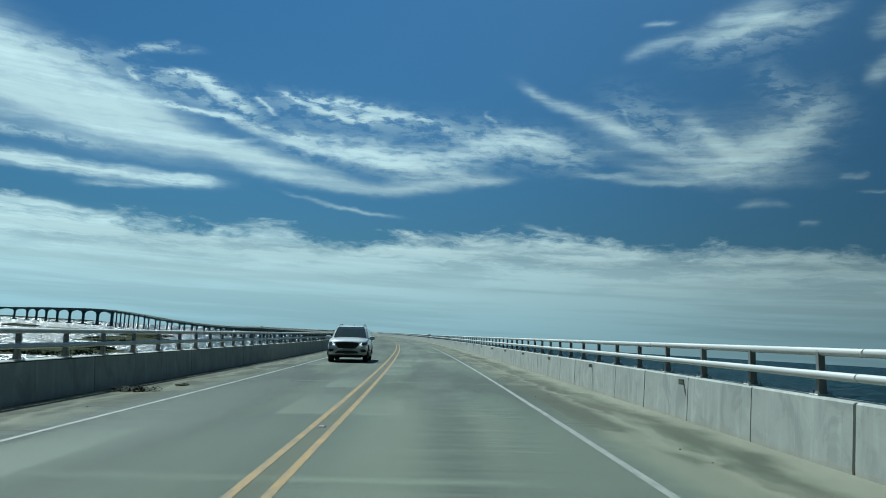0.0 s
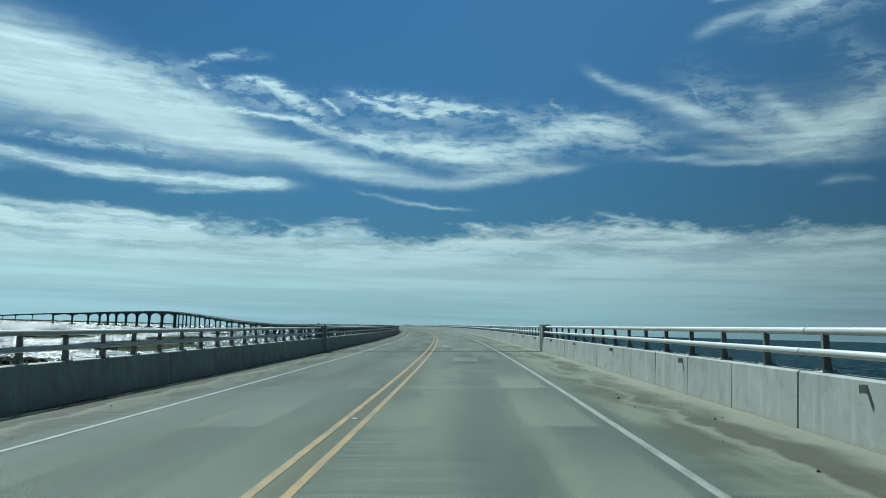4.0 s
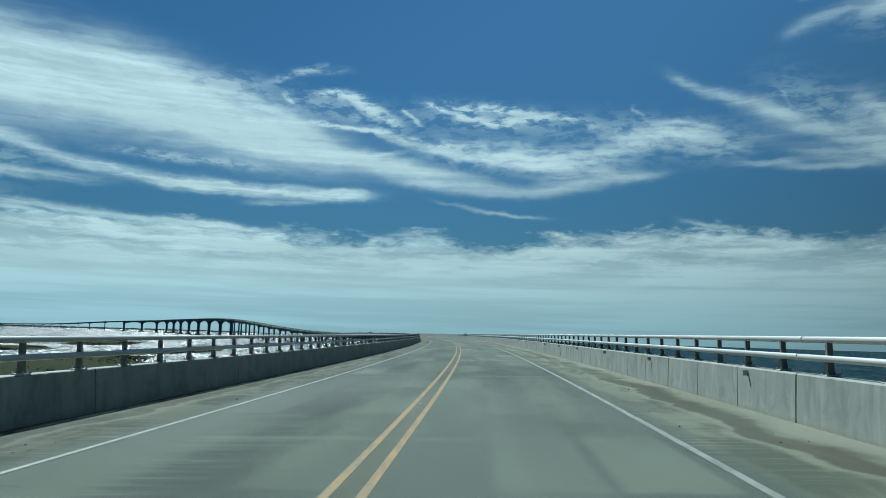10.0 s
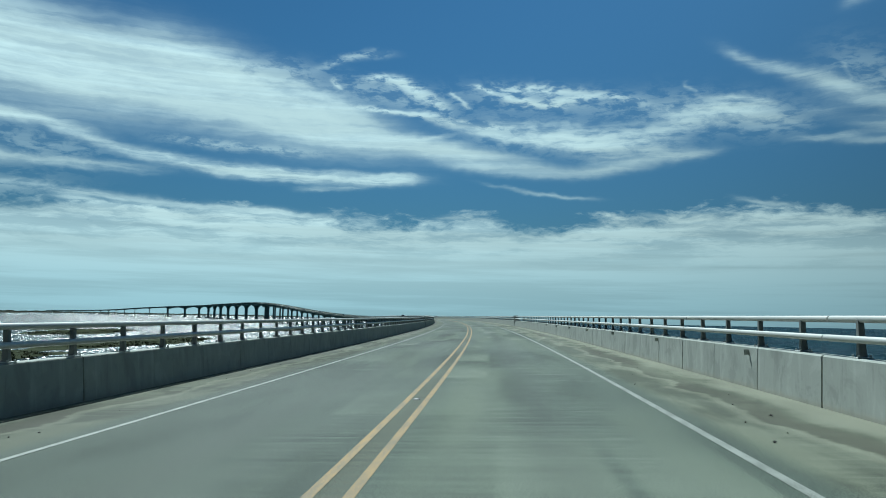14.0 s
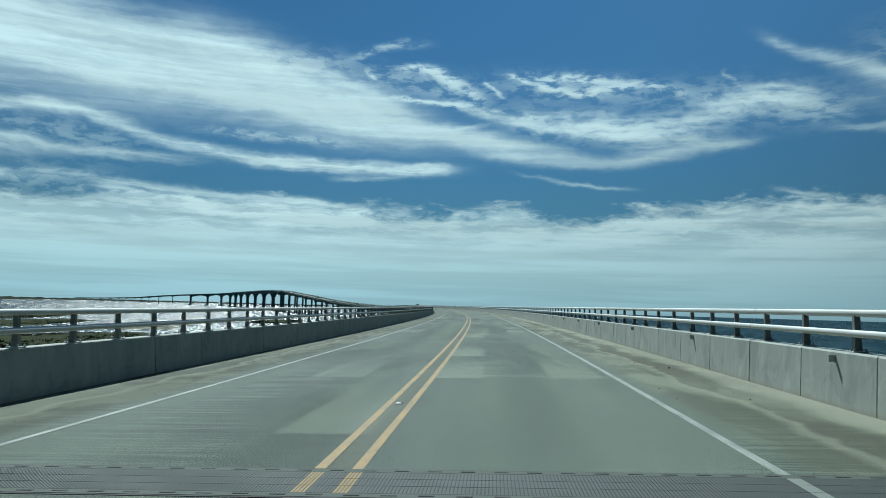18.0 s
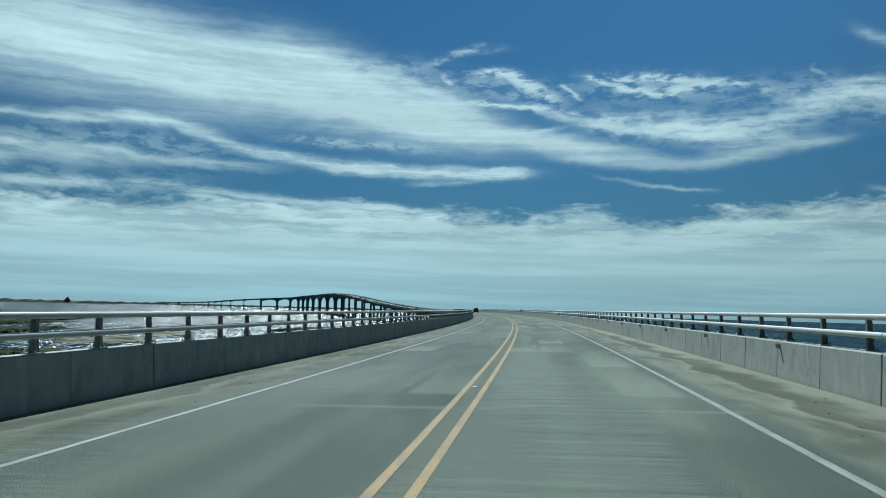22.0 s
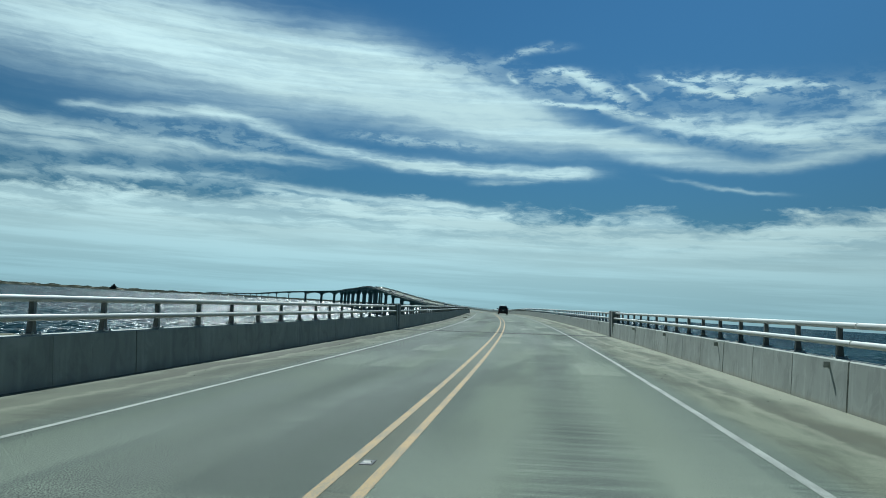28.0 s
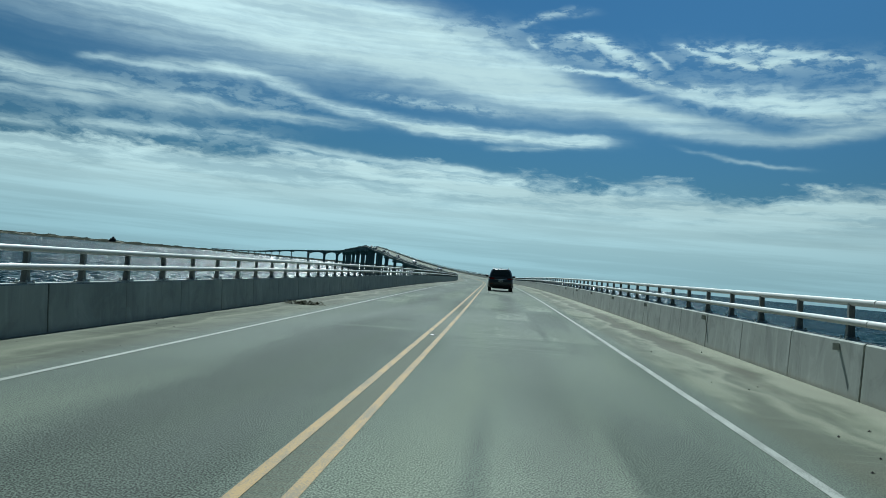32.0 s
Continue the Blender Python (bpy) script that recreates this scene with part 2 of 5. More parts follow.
VEILS = [
    (-18.6, 15.8, 5.6, 1.30, -10, 0.33, 0.40), (-7.1, 15.9, 8.2, 1.30, -4, 0.00, 0.38), (-5.7, 13.3, 9.2, 1.50, -4, -0.25, 0.45), (-26.7, 15.7, 5.6, 2.00, -15, 0.00, 0.40),
    (-45.8, 10.6, 9.5, 1.70, 2, 0.00, 0.30), (-49.9, 7.6, 11.6, 1.70, 2, 0.00, 0.28), (-29.2, 12.0, 7.0, 0.50, -2, -0.17, 0.50), (16.5, 15.3, 6.5, 2.30, -24, 0.00, 0.34),
    (23.9, 15.2, 5.0, 2.50, 30, -0.42, 0.38), (5.3, 14.5, 6.6, 1.80, -7, 0.00, 0.45), (21.9, 22.1, 5.8, 1.70, 11, -0.21, 0.32), (-28.8, 17.1, 5.9, 1.20, 3, 0.00, 0.35),
    (23.9, 18.1, 3.0, 1.50, -37, 0.00, 0.22)]


def streaks(rows, tex, low, gain):
    """The cover of a family of streaks, each a bowed, tapering stroke combed by the fibres of tex."""
    cx, cy, _ = bent_parts
    total = None
    for a0, e0, half, wide, slope, bow, dens in rows:
        # the sum so far rides along as the third coordinate
        here = WN.new("ShaderNodeCombineXYZ")
        WL.new(cx, here.inputs[0]), WL.new(cy, here.inputs[1])
        if total is not None:
            WL.new(total, here.inputs[2])
        mp = WN.new("ShaderNodeMapping")
        mp.vector_type = "TEXTURE"
        mp.inputs["Location"].default_value = (a0, e0, 0)
        mp.inputs["Rotation"].default_value = (0, 0, radians(slope))
        mp.inputs["Scale"].default_value = (half, wide, 1)
        WL.new(here.outputs[0], mp.inputs["Vector"])
        piece_ = WN.new("ShaderNodeSeparateXYZ")
        WL.new(mp.outputs[0], piece_.inputs[0])
        uu = wmath("MULTIPLY", piece_.outputs[0], piece_.outputs[0])
        v = wmath("ADD", wmath("MULTIPLY_ADD", uu, bow / wide, -bow / wide), piece_.outputs[1])
        r = wmath("MULTIPLY_ADD", v, v, wmath("MULTIPLY", uu, uu))
        total = wmath("MULTIPLY_ADD", wmath("POWER", 0.135, r), dens, piece_.outputs[2])
    # thin towards the edges, and combed through
    soft = wmath("POWER", wmath("MINIMUM", total, 1.6), 1.2)
    return wmath("MULTIPLY", wmath("MULTIPLY", soft, gain), wmath("MULTIPLY_ADD", tex, 1.0 - low, low))


def fibres(rot, off, long=0.14, wide=2.6):
    """Combed noise: long soft bundles, thin hairs and ragged flecks."""
    bundle = wnoise(bentv, 1.0, 0.09, 0.75, rot, 5, 0.52, off=off).outputs["Fac"]
    hairs = wnoise(bentv, 1.0, long, wide, rot + 5, 4, 0.55, off=off + 6).outputs["Fac"]
    flecks = wnoise(bentv, 1.0, 0.55, 1.6, rot - 14, 6, 0.62, off=off + 13).outputs["Fac"]
    mixed_ = wmath("ADD", wmath("MULTIPLY", bundle, 0.38), wmath("ADD", wmath("MULTIPLY", hairs, 0.38), wmath("MULTIPLY", flecks, 0.24)))
    return wrange(mixed_, 0.36, 0.66), flecks


down, fine = fibres(-14, 2.0)
level, ragged = fibres(-3, 31.0)
curl = wrange(ragged, 0.38, 0.60)
rising, _ = fibres(24, 57.0)
cover = streaks(GREAT_PLUME, down, 0.48, 1.02)
for rows, tex, low, gain in ((EYE_CURLS, curl, 0.10, 1.5), (PLUME_TAIL, level, 0.15, 1.3), (VEILS, curl, 0.12, 0.95), (RIGHT_FAN, rising, 0.25, 0.85), (STRAY_WISPS, rising, 0.25, 1.0), (SECOND_BAND, down, 0.2, 1.6), (LOW_BANDS, level, 0.15, 1.4)):
    cover = wmath("ADD", cover, streaks(rows, tex, low, gain))
cirrus = wmath("SUBTRACT", 1.0, wmath("POWER", 2.718, wmath("MULTIPLY", cover, -1.35)))
# the low bank over the horizon: a ragged top that climbs to the left, blue gaps below it
ramp = WN.new("ShaderNodeValToRGB")
ramp.color_ramp.interpolation = "B_SPLINE"
BANK_TOP = [(-60, 6.6), (-50, 6.8), (-43, 7.2), (-38, 7.4), (-33, 7.8), (-27, 7.7), (-21, 7.3), (-15, 7.2), (-11, 7.3), (-8, 6.4), (-3, 7.5), (6, 8.2), (13, 8.0), (17, 7.2), (21, 7.7), (30, 7.2)]
while len(ramp.color_ramp.elements) < len(BANK_TOP):
    ramp.color_ramp.elements.new(0.5)
for el_, (a0, top) in zip(ramp.color_ramp.elements, BANK_TOP):
    el_.position, el_.color = (a0 + 60) / 90, (top / 12, top / 12, top / 12, 1)
WL.new(wmath("DIVIDE", wmath("ADD", az, 60.0), 90.0), ramp.inputs[0])
top = wmath("MULTIPLY", ramp.outputs[0], 12.0)
lobes = wnoise(bentv, 1.0, 0.16, 0.5, 6, 8, 0.62, off=2.0).outputs["Fac"]
edge = wmath("SUBTRACT", wmath("SUBTRACT", el, top), wmath("MULTIPLY", wmath("SUBTRACT", lobes, 0.5), 3.4))
edge = wmath("SUBTRACT", edge, wmath("MULTIPLY", wmath("SUBTRACT", fine, 0.5), 1.5))
away = wrange(wmath("ABSOLUTE", wmath("ADD", az, 12.0)), 46, 75, 1.0, 0.1)
rents = wnoise(bentv, 1.0, 0.10, 0.75, -9, 7, 0.64, off=5.0).outputs["Fac"]
gaps = wrange(rents, 0.38, 0.60, wrange(el, 3.0, 6.5, 1.0, 0.55), 1.0)
bank = wmath("MULTIPLY", wmath("MULTIPLY", wrange(edge, 0.35, -0.9, 0.0, 0.97), away), gaps)
veil = wmath("MULTIPLY", wrange(ragged, 0.45, 0.75), wrange(el, 24, 45, 0.0, 0.3))
mask = wmath("MAXIMUM", wmath("MAXIMUM", cirrus, bank), veil, clamp=True)

sky = WN.new("ShaderNodeTexSky")
sky.sky_type, sky.sun_disc = "NISHITA", False
sky.sun_elevation, sky.sun_rotation = radians(SUN_EL), radians(SUN_AZ)
sky.altitude, sky.air_density, sky.dust_density, sky.ozone_density = 0, 1.0, 0.6, 2.0
blue = WN.new("ShaderNodeMix")
blue.data_type, blue.blend_type = "RGBA", "MULTIPLY"
blue.inputs[0].default_value = 1.0
WL.new(sky.outputs[0], blue.inputs[6])
blue.inputs[7].default_value = (0.365, 0.60, 0.72, 1)
white = WN.new("ShaderNodeMix")
white.data_type = "RGBA"
WL.new(wrange(el, 0, 8), white.inputs[0])
white.inputs[6].default_value = (6.1, 8.5, 8.9, 1)
white.inputs[7].default_value = (9.3, 10.7, 10.2, 1)
layers = wnoise(flat, 1.0, 0.035, 0.9, -2, 6, 0.6, off=21.0).outputs["Fac"]
shade = WN.new("ShaderNodeVectorMath")
shade.operation = "SCALE"
WL.new(white.outputs[2], shade.inputs[0]), WL.new(wrange(layers, 0.36, 0.64, 0.90, 1.07), shade.inputs["Scale"])
# the clear blue deepens away from the sun
dot = WN.new("ShaderNodeVectorMath")
dot.operation = "DOT_PRODUCT"
WL.new(tc.outputs["Generated"], dot.inputs[0])
dot.inputs[1].default_value = sun_way()
deep = WN.new("ShaderNodeVectorMath")
deep.operation = "SCALE"
WL.new(blue.outputs[2], deep.inputs[0]), WL.new(wrange(dot.outputs["Value"], 0.40, 0.90, 0.67, 1.06), deep.inputs["Scale"])
mixed = WN.new("ShaderNodeMix")
mixed.data_type = "RGBA"
WL.new(mask, mixed.inputs[0]), WL.new(deep.outputs[0], mixed.inputs[6]), WL.new(shade.outputs[0], mixed.inputs[7])
# the sky is brighter towards the sun
glow = wrange(dot.outputs["Value"], 0.08, 0.95, 0.27, 1.17)
lit = WN.new("ShaderNodeVectorMath")
lit.operation = "SCALE"
WL.new(mixed.outputs[2], lit.inputs[0]), WL.new(glow, lit.inputs["Scale"])
bg = WN.new("ShaderNodeBackground")
bg.inputs["Strength"].default_value = 0.06
WL.new(lit.outputs[0], bg.inputs["Color"])
wo = WN.new("ShaderNodeOutputWorld")
WL.new(bg.outputs[0], wo.inputs["Surface"])
world.cycles.sampling_method = "MANUAL"
world.cycles.sample_map_resolution = 512


# ---------------------------------------------------------------- materials
class Mat:
    """A small builder for node materials."""

    def __init__(self, name, colour=(0.5, 0.5, 0.5), rough=0.6, metal=0.0, ior=1.45):
        self.m = bpy.data.materials.new(name)
        self.m.use_nodes = True
        self.n, self.l = self.m.node_tree.nodes, self.m.node_tree.links
        self.b = self.n["Principled BSDF"]
        self.b.inputs["Base Color"].default_value = (*colour, 1)
        self.b.inputs["Roughness"].default_value = rough
        self.b.inputs["Metallic"].default_value = metal
        self.b.inputs["IOR"].default_value = ior

    def dull(self, v):
        self.b.inputs["Specular IOR Level"].default_value = v

    def put(self, sock, v):
        if isinstance(v, (int, float)):
            sock.default_value = v
        elif isinstance(v, tuple):
            sock.default_value = v if len(v) == 3 and sock.type == "VECTOR" else (*v[:3], 1)
        else:
            self.l.new(v, sock)

    def math(self, op, a, b=0.0, clamp=False):
        nd = self.n.new("ShaderNodeMath")
        nd.operation, nd.use_clamp = op, clamp
        self.put(nd.inputs[0], a), self.put(nd.inputs[1], b)
        return nd.outputs[0]

    def span(self, v, a, b, c=0.0, d=1.0):
        nd = self.n.new("ShaderNodeMapRange")
        nd.interpolation_type = "SMOOTHSTEP"
        for k, x in enumerate((v, a, b, c, d)):
            self.put(nd.inputs[k], x)
        return nd.outputs[0]

    def coord(self, which="Object"):
        nd = self.n.new("ShaderNodeTexCoord")
        return nd.outputs[which]

    def mapped(self, vec, scale=(1, 1, 1), loc=(0, 0, 0)):
        nd = self.n.new("ShaderNodeMapping")
        self.l.new(vec, nd.inputs["Vector"])
        nd.inputs["Scale"].default_value = scale
        self.put(nd.inputs["Location"], loc)
        return nd.outputs[0]

    def noise(self, vec, scale=1.0, detail=4, rough=0.55, distort=0.0):
        nd = self.n.new("ShaderNodeTexNoise")
        self.l.new(vec, nd.inputs["Vector"])
        for key, val in (("Scale", scale), ("Detail", detail), ("Roughness", rough), ("Distortion", distort)):
            nd.inputs[key].default_value = val
        return nd.outputs["Fac"]

    def mix(self, fac, a, b, how="MIX"):
        nd = self.n.new("ShaderNodeMix")
        nd.data_type, nd.blend_type = "RGBA", how
        self.put(nd.inputs[0], fac), self.put(nd.inputs[6], a), self.put(nd.inputs[7], b)
        return nd.outputs[2]

    def random(self):
        return self.n.new("ShaderNodeObjectInfo").outputs["Random"]

    def split(self, vec):
        nd = self.n.new("ShaderNodeSeparateXYZ")
        self.l.new(vec, nd.inputs[0])
        return nd.outputs

    def colour(self, v):
        self.put(self.b.inputs["Base Color"], v)

    def rough(self, v):
        self.put(self.b.inputs["Roughness"], v)

    def bump(self, height, strength=0.3, distance=0.01):
        nd = self.n.new("ShaderNodeBump")
        nd.inputs["Strength"].default_value, nd.inputs["Distance"].default_value = strength, distance
        self.l.new(height, nd.inputs["Height"])
        self.l.new(nd.outputs[0], self.b.inputs["Normal"])


def plain(name, colour, rough=0.5, metal=0.0, grain=0.12, scale=6.0, spec=0.5):
    k = Mat(name, colour, rough, metal)
    k.dull(spec)
    f = k.noise(k.coord(), scale, 5)
    lo, hi = [tuple(max(0, c * q) for c in colour) for q in (1 - grain, 1 + grain)]
    k.colour(k.mix(f, lo, hi))
    k.rough(k.span(f, 0.2, 0.8, max(0.02, rough - 0.08), min(1, rough + 0.08)))
    return k.m


def deck_material():
    k = Mat("deck_concrete", (0.3, 0.3, 0.27), 0.8)
    uv = k.coord("UV")                       # metres: across, along
    o, s, _ = k.split(uv)
    ao = k.math("ABSOLUTE", o)
    base = k.mix(k.noise(k.mapped(uv, (0.35, 0.06, 1)), 1, 5), (0.058, 0.071, 0.059), (0.086, 0.102, 0.085))
    # drag streaks across the lanes, left by the finishing rake
    zone = k.span(k.noise(k.mapped(uv, (0.25, 0.07, 1), (1, 3, 0)), 1, 3), 0.38, 0.60)
    drag = k.noise(k.mapped(uv, (0.30, 7.0, 1)), 1, 6, 0.82)
    base = k.mix(k.math("MULTIPLY", zone, k.span(drag, 0.51, 0.58, 0, 0.8)), base, (0.13, 0.148, 0.124))
    base = k.mix(k.math("MULTIPLY", zone, k.span(drag, 0.48, 0.40, 0, 0.8)), base, (0.036, 0.045, 0.039))
    # pale sandy wear in the wheel tracks, soft-edged and drawn out along the lanes
    wheel = k.math("ABSOLUTE", k.math("SUBTRACT", k.math("ABSOLUTE", k.math("SUBTRACT", ao, 1.85)), 0.85))
    track = k.span(wheel, 0.8, 0.1)
    patch = k.noise(k.mapped(uv, (0.5, 0.05, 1), (3, 7, 0)), 1, 4, 0.55, 0.3)
    base = k.mix(k.math("MULTIPLY", track, k.span(patch, 0.45, 0.62, 0, 0.55)), base, (0.135, 0.150, 0.118))
    cast = k.noise(k.mapped(uv, (0.40, 0.065, 1), (9, 1, 0)), 1, 5, 0.5, 0.3)
    base = k.mix(k.span(cast, 0.50, 0.62, 0, 0.35), base, (0.120, 0.136, 0.108))
    base = k.mix(k.span(cast, 0.49, 0.39, 0, 0.7), base, (0.046, 0.057, 0.048))
    # scrubbed pale lengths of the wheel tracks: a sharp near edge, fading ahead
    along_ = k.math("DIVIDE", s, 6.7)
    strip = k.math("DIVIDE", k.math("ADD", o, 3.55), 1.18)
    cell_id = k.n.new("ShaderNodeCombineXYZ")
    k.put(cell_id.inputs[0], k.math("FLOOR", along_)), k.put(cell_id.inputs[1], k.math("FLOOR", strip))
    dice = k.n.new("ShaderNodeTexWhiteNoise")
    dice.noise_dimensions = "2D"
    k.l.new(cell_id.outputs[0], dice.inputs["Vector"])
    fa = k.math("FRACT", k.math("ADD", along_, k.math("MULTIPLY", k.noise(k.mapped(uv, (1.5, 1.5, 1)), 1, 3), 0.04)))
    fo = k.math("ABSOLUTE", k.math("SUBTRACT", k.math("FRACT", strip), 0.5))
    scrub = k.math("MULTIPLY", k.math("MULTIPLY", k.span(fa, 0.03, 0.06), k.span(fa, 1.0, 0.2)), k.span(fo, 0.5, 0.36))
    scrub = k.math("MULTIPLY", scrub, k.span(dice.outputs["Value"], 0.62, 0.95, 0, 0.6))
    base = k.mix(k.math("MULTIPLY", scrub, k.span(ao, 3.55, 3.4)), base, (0.160, 0.178, 0.142))
    oil = k.span(k.math("ABSOLUTE", k.math("SUBTRACT", ao, 1.85)), 0.55, 0.05)
    base = k.mix(k.math("MULTIPLY", oil, 0.25), base, (0.06, 0.065, 0.06))
    # faint pale pour joints, and dull worn ovals
    cell = k.math("ABSOLUTE", k.math("SUBTRACT", k.math("FRACT", k.math("DIVIDE", s, 15.24)), 0.5))
    cell = k.math("ADD", cell, k.math("MULTIPLY", k.math("SUBTRACT", k.noise(k.mapped(uv, (0.5, 0.2, 1), (6, 6, 0)), 1, 3), 0.5), 0.02))
    base = k.mix(k.math("MULTIPLY", k.span(cell, 0.016, 0.003), k.span(patch, 0.38, 0.6, 0.05, 0.45)), base, (0.16, 0.18, 0.145))
    # sand and dirt on the shoulders
    shoulder = k.span(ao, 3.75, 4.2)
    sand = k.noise(k.mapped(uv, (0.8, 0.20, 1), (0, 11, 0)), 1, 6, 0.6, 0.15)
    dirt = k.mix(k.span(sand, 0.42, 0.58), (0.066, 0.070, 0.050), (0.150, 0.155, 0.115))
    blots = k.noise(k.mapped(uv, (0.9, 0.3, 1), (7, 3, 0)), 1, 5, 0.6, 0.3)
    dirt = k.mix(k.span(blots, 0.52, 0.64, 0, 0.4), dirt, (0.055, 0.060, 0.038))
    # the outbound side is the dirtier one
    early = k.span(s, 470, 620, 0.92, 0.35)
    dirt = k.mix(k.math("MULTIPLY", k.span(o, -3.5, -4.0), early), dirt, k.mix(k.span(blots, 0.44, 0.56), (0.110, 0.114, 0.080), (0.044, 0.049, 0.031)))
    # the rake's grooves run on under the sand
    dirt = k.mix(k.math("MULTIPLY", zone, k.span(drag, 0.52, 0.60, 0, 0.5)), dirt, (0.15, 0.155, 0.12))
    dirt = k.mix(k.math("MULTIPLY", zone, k.span(drag, 0.48, 0.40, 0, 0.5)), dirt, (0.050, 0.052, 0.040))
    rust = k.span(k.noise(k.mapped(uv, (0.5, 0.12, 1), (3, 5, 0)), 1, 5, 0.6), 0.54, 0.68, 0, 0.28)
    dirt = k.mix(rust, dirt, (0.110, 0.092, 0.066))
    base = k.mix(k.math("MULTIPLY", shoulder, 0.85), base, dirt)
    # the gutter's dark damp ribbon, with a wavering edge, and pale dust at the wall's foot
    wave = k.math("ADD", ao, k.math("MULTIPLY", k.math("SUBTRACT", k.noise(k.mapped(uv, (0.2, 0.30, 1), (5, 2, 0)), 1, 5, 0.6), 0.5), 1.6))
    ribbon_ = k.math("MULTIPLY", k.span(wave, 4.80, 4.90), k.span(wave, 5.52, 5.25))
    patchy = k.span(k.noise(k.mapped(uv, (0.3, 0.05, 1), (2, 8, 0)), 1, 4), 0.42, 0.60, 0.0, 0.8)
    base = k.mix(k.math("MULTIPLY", ribbon_, patchy), base, (0.058, 0.056, 0.041))
    crust = k.math("MULTIPLY", k.span(wave, 4.58, 4.79), k.span(wave, 4.92, 4.81))
    base = k.mix(k.math("MULTIPLY", crust, 0.45), base, (0.20, 0.198, 0.152))
    kerb = k.span(wave, 5.35, 5.75)
    base = k.mix(k.math("MULTIPLY", kerb, 0.8), base, k.mix(sand, (0.15, 0.15, 0.118), (0.225, 0.222, 0.178)))
    fine = k.noise(k.mapped(uv, (1, 1, 1)), 70, 3, 0.6)
    grit = k.math("MULTIPLY", k.span(cast, 0.42, 0.54, 1.0, 0.7), k.span(ao, 3.7, 4.4, 1.0, 0.4))
    base = k.mix(grit, base, k.mix(k.span(fine, 0.40, 0.60), (0.12, 0.12, 0.12), (1.88, 1.88, 1.85)), "MULTIPLY")
    speck = k.noise(k.mapped(uv, (1, 1, 1), (4, 4, 0)), 9, 2, 0.5)
    base = k.mix(k.span(speck, 0.77, 0.80, 0, 0.7), base, (0.02, 0.02, 0.018))
    base = k.mix(k.span(speck, 0.215, 0.19, 0, 0.7), base, (0.4, 0.4, 0.36))
    # rusty dirt caught between and beside the two yellow stripes
    mid = k.math("ABSOLUTE", k.math("ADD", o, 0.044))
    base = k.mix(k.math("MULTIPLY", k.span(mid, 0.26, 0.08), k.span(drag, 0.4, 0.6, 0.25, 0.6)), base, (0.105, 0.098, 0.068))
    # the lane uphill is paler than the one that comes down
    base = k.mix(1.0, base, k.mix(k.span(o, -0.6, 0.5), (0.86, 0.90, 0.865), (1.06, 1.10, 1.055)), "MULTIPLY")
    k.colour(base)
    k.rough(k.span(patch, 0.3, 0.8, 0.7, 0.9))
    k.dull(0.2)
    tine = k.noise(k.mapped(uv, (0.5, 26.0, 1)), 1, 2, 0.6)
    k.bump(k.math("ADD", k.math("MULTIPLY", tine, 0.45), k.math("MULTIPLY", fine, 0.5)), 0.12, 0.005)
    return k.m


def line_material(name, colour, worn):
    k = Mat(name, colour, 0.65)
    uv = k.coord("UV")
    f = k.noise(k.mapped(uv, (6, 1.2, 1)), 1, 5, 0.7)
    g = k.noise(uv, 65, 3, 0.65)
    k.colour(k.mix(k.span(k.math("ADD", k.math("MULTIPLY", f, 0.5), k.math("MULTIPLY", g, 0.5)), 0.44, 0.58, 0, 0.9), colour, worn))
    k.bump(g, 0.25, 0.004)
    return k.m


def barrier_material():
    k = Mat("barrier_concrete", (0.4, 0.4, 0.37), 0.85)
    obj = k.coord()
    rnd = k.random()
    off = k.n.new("ShaderNodeCombineXYZ")
    k.put(off.inputs[0], k.math("MULTIPLY", rnd, 91.0)), k.put(off.inputs[1], k.math("MULTIPLY", rnd, 37.0))
    v = k.mapped(obj, (1, 1, 1), off.outputs[0])
    z = k.split(obj)[2]
    base = k.mix(k.noise(v, 1.6, 5, 0.6), (0.335, 0.358, 0.320), (0.455, 0.478, 0.438))
    run = k.noise(k.mapped(obj, (4.5, 4.5, 0.5), off.outputs[0]), 1, 4, 0.6)
    base = k.mix(k.math("MULTIPLY", k.span(run, 0.57, 0.68, 0, 0.3), k.span(z, 0.0, 0.5, 0.35, 1.0)), base, (0.17, 0.185, 0.165))
    pale = k.noise(k.mapped(obj, (4.0, 4.0, 0.4), off.outputs[0]), 1.3, 3, 0.5)
    base = k.mix(k.span(pale, 0.54, 0.70, 0, 0.4), base, (0.57, 0.60, 0.55))
    base = k.mix(k.math("MULTIPLY", rnd, 0.25), base, (0.35, 0.38, 0.34))
    blot = k.noise(k.mapped(obj, (1.3, 1.3, 1.0), off.outputs[0]), 1.2, 5, 0.62, 0.8)
    base = k.mix(k.span(blot, 0.50, 0.64, 0, 0.42), base, (0.23, 0.25, 0.225))
    base = k.mix(k.span(blot, 0.46, 0.34, 0, 0.35), base, (0.58, 0.61, 0.56))
    splash = k.math("ADD", z, k.math("MULTIPLY", k.noise(v, 5, 4), 0.14))
    base = k.mix(k.span(splash, 0.2, 0.06, 0, 0.45), base, (0.42, 0.39, 0.30))
    base = k.mix(1.0, base, (0.84, 0.84, 0.84), "MULTIPLY")
    k.colour(base)
    k.bump(k.noise(v, 40, 5, 0.65), 0.35, 0.004)
    return k.m


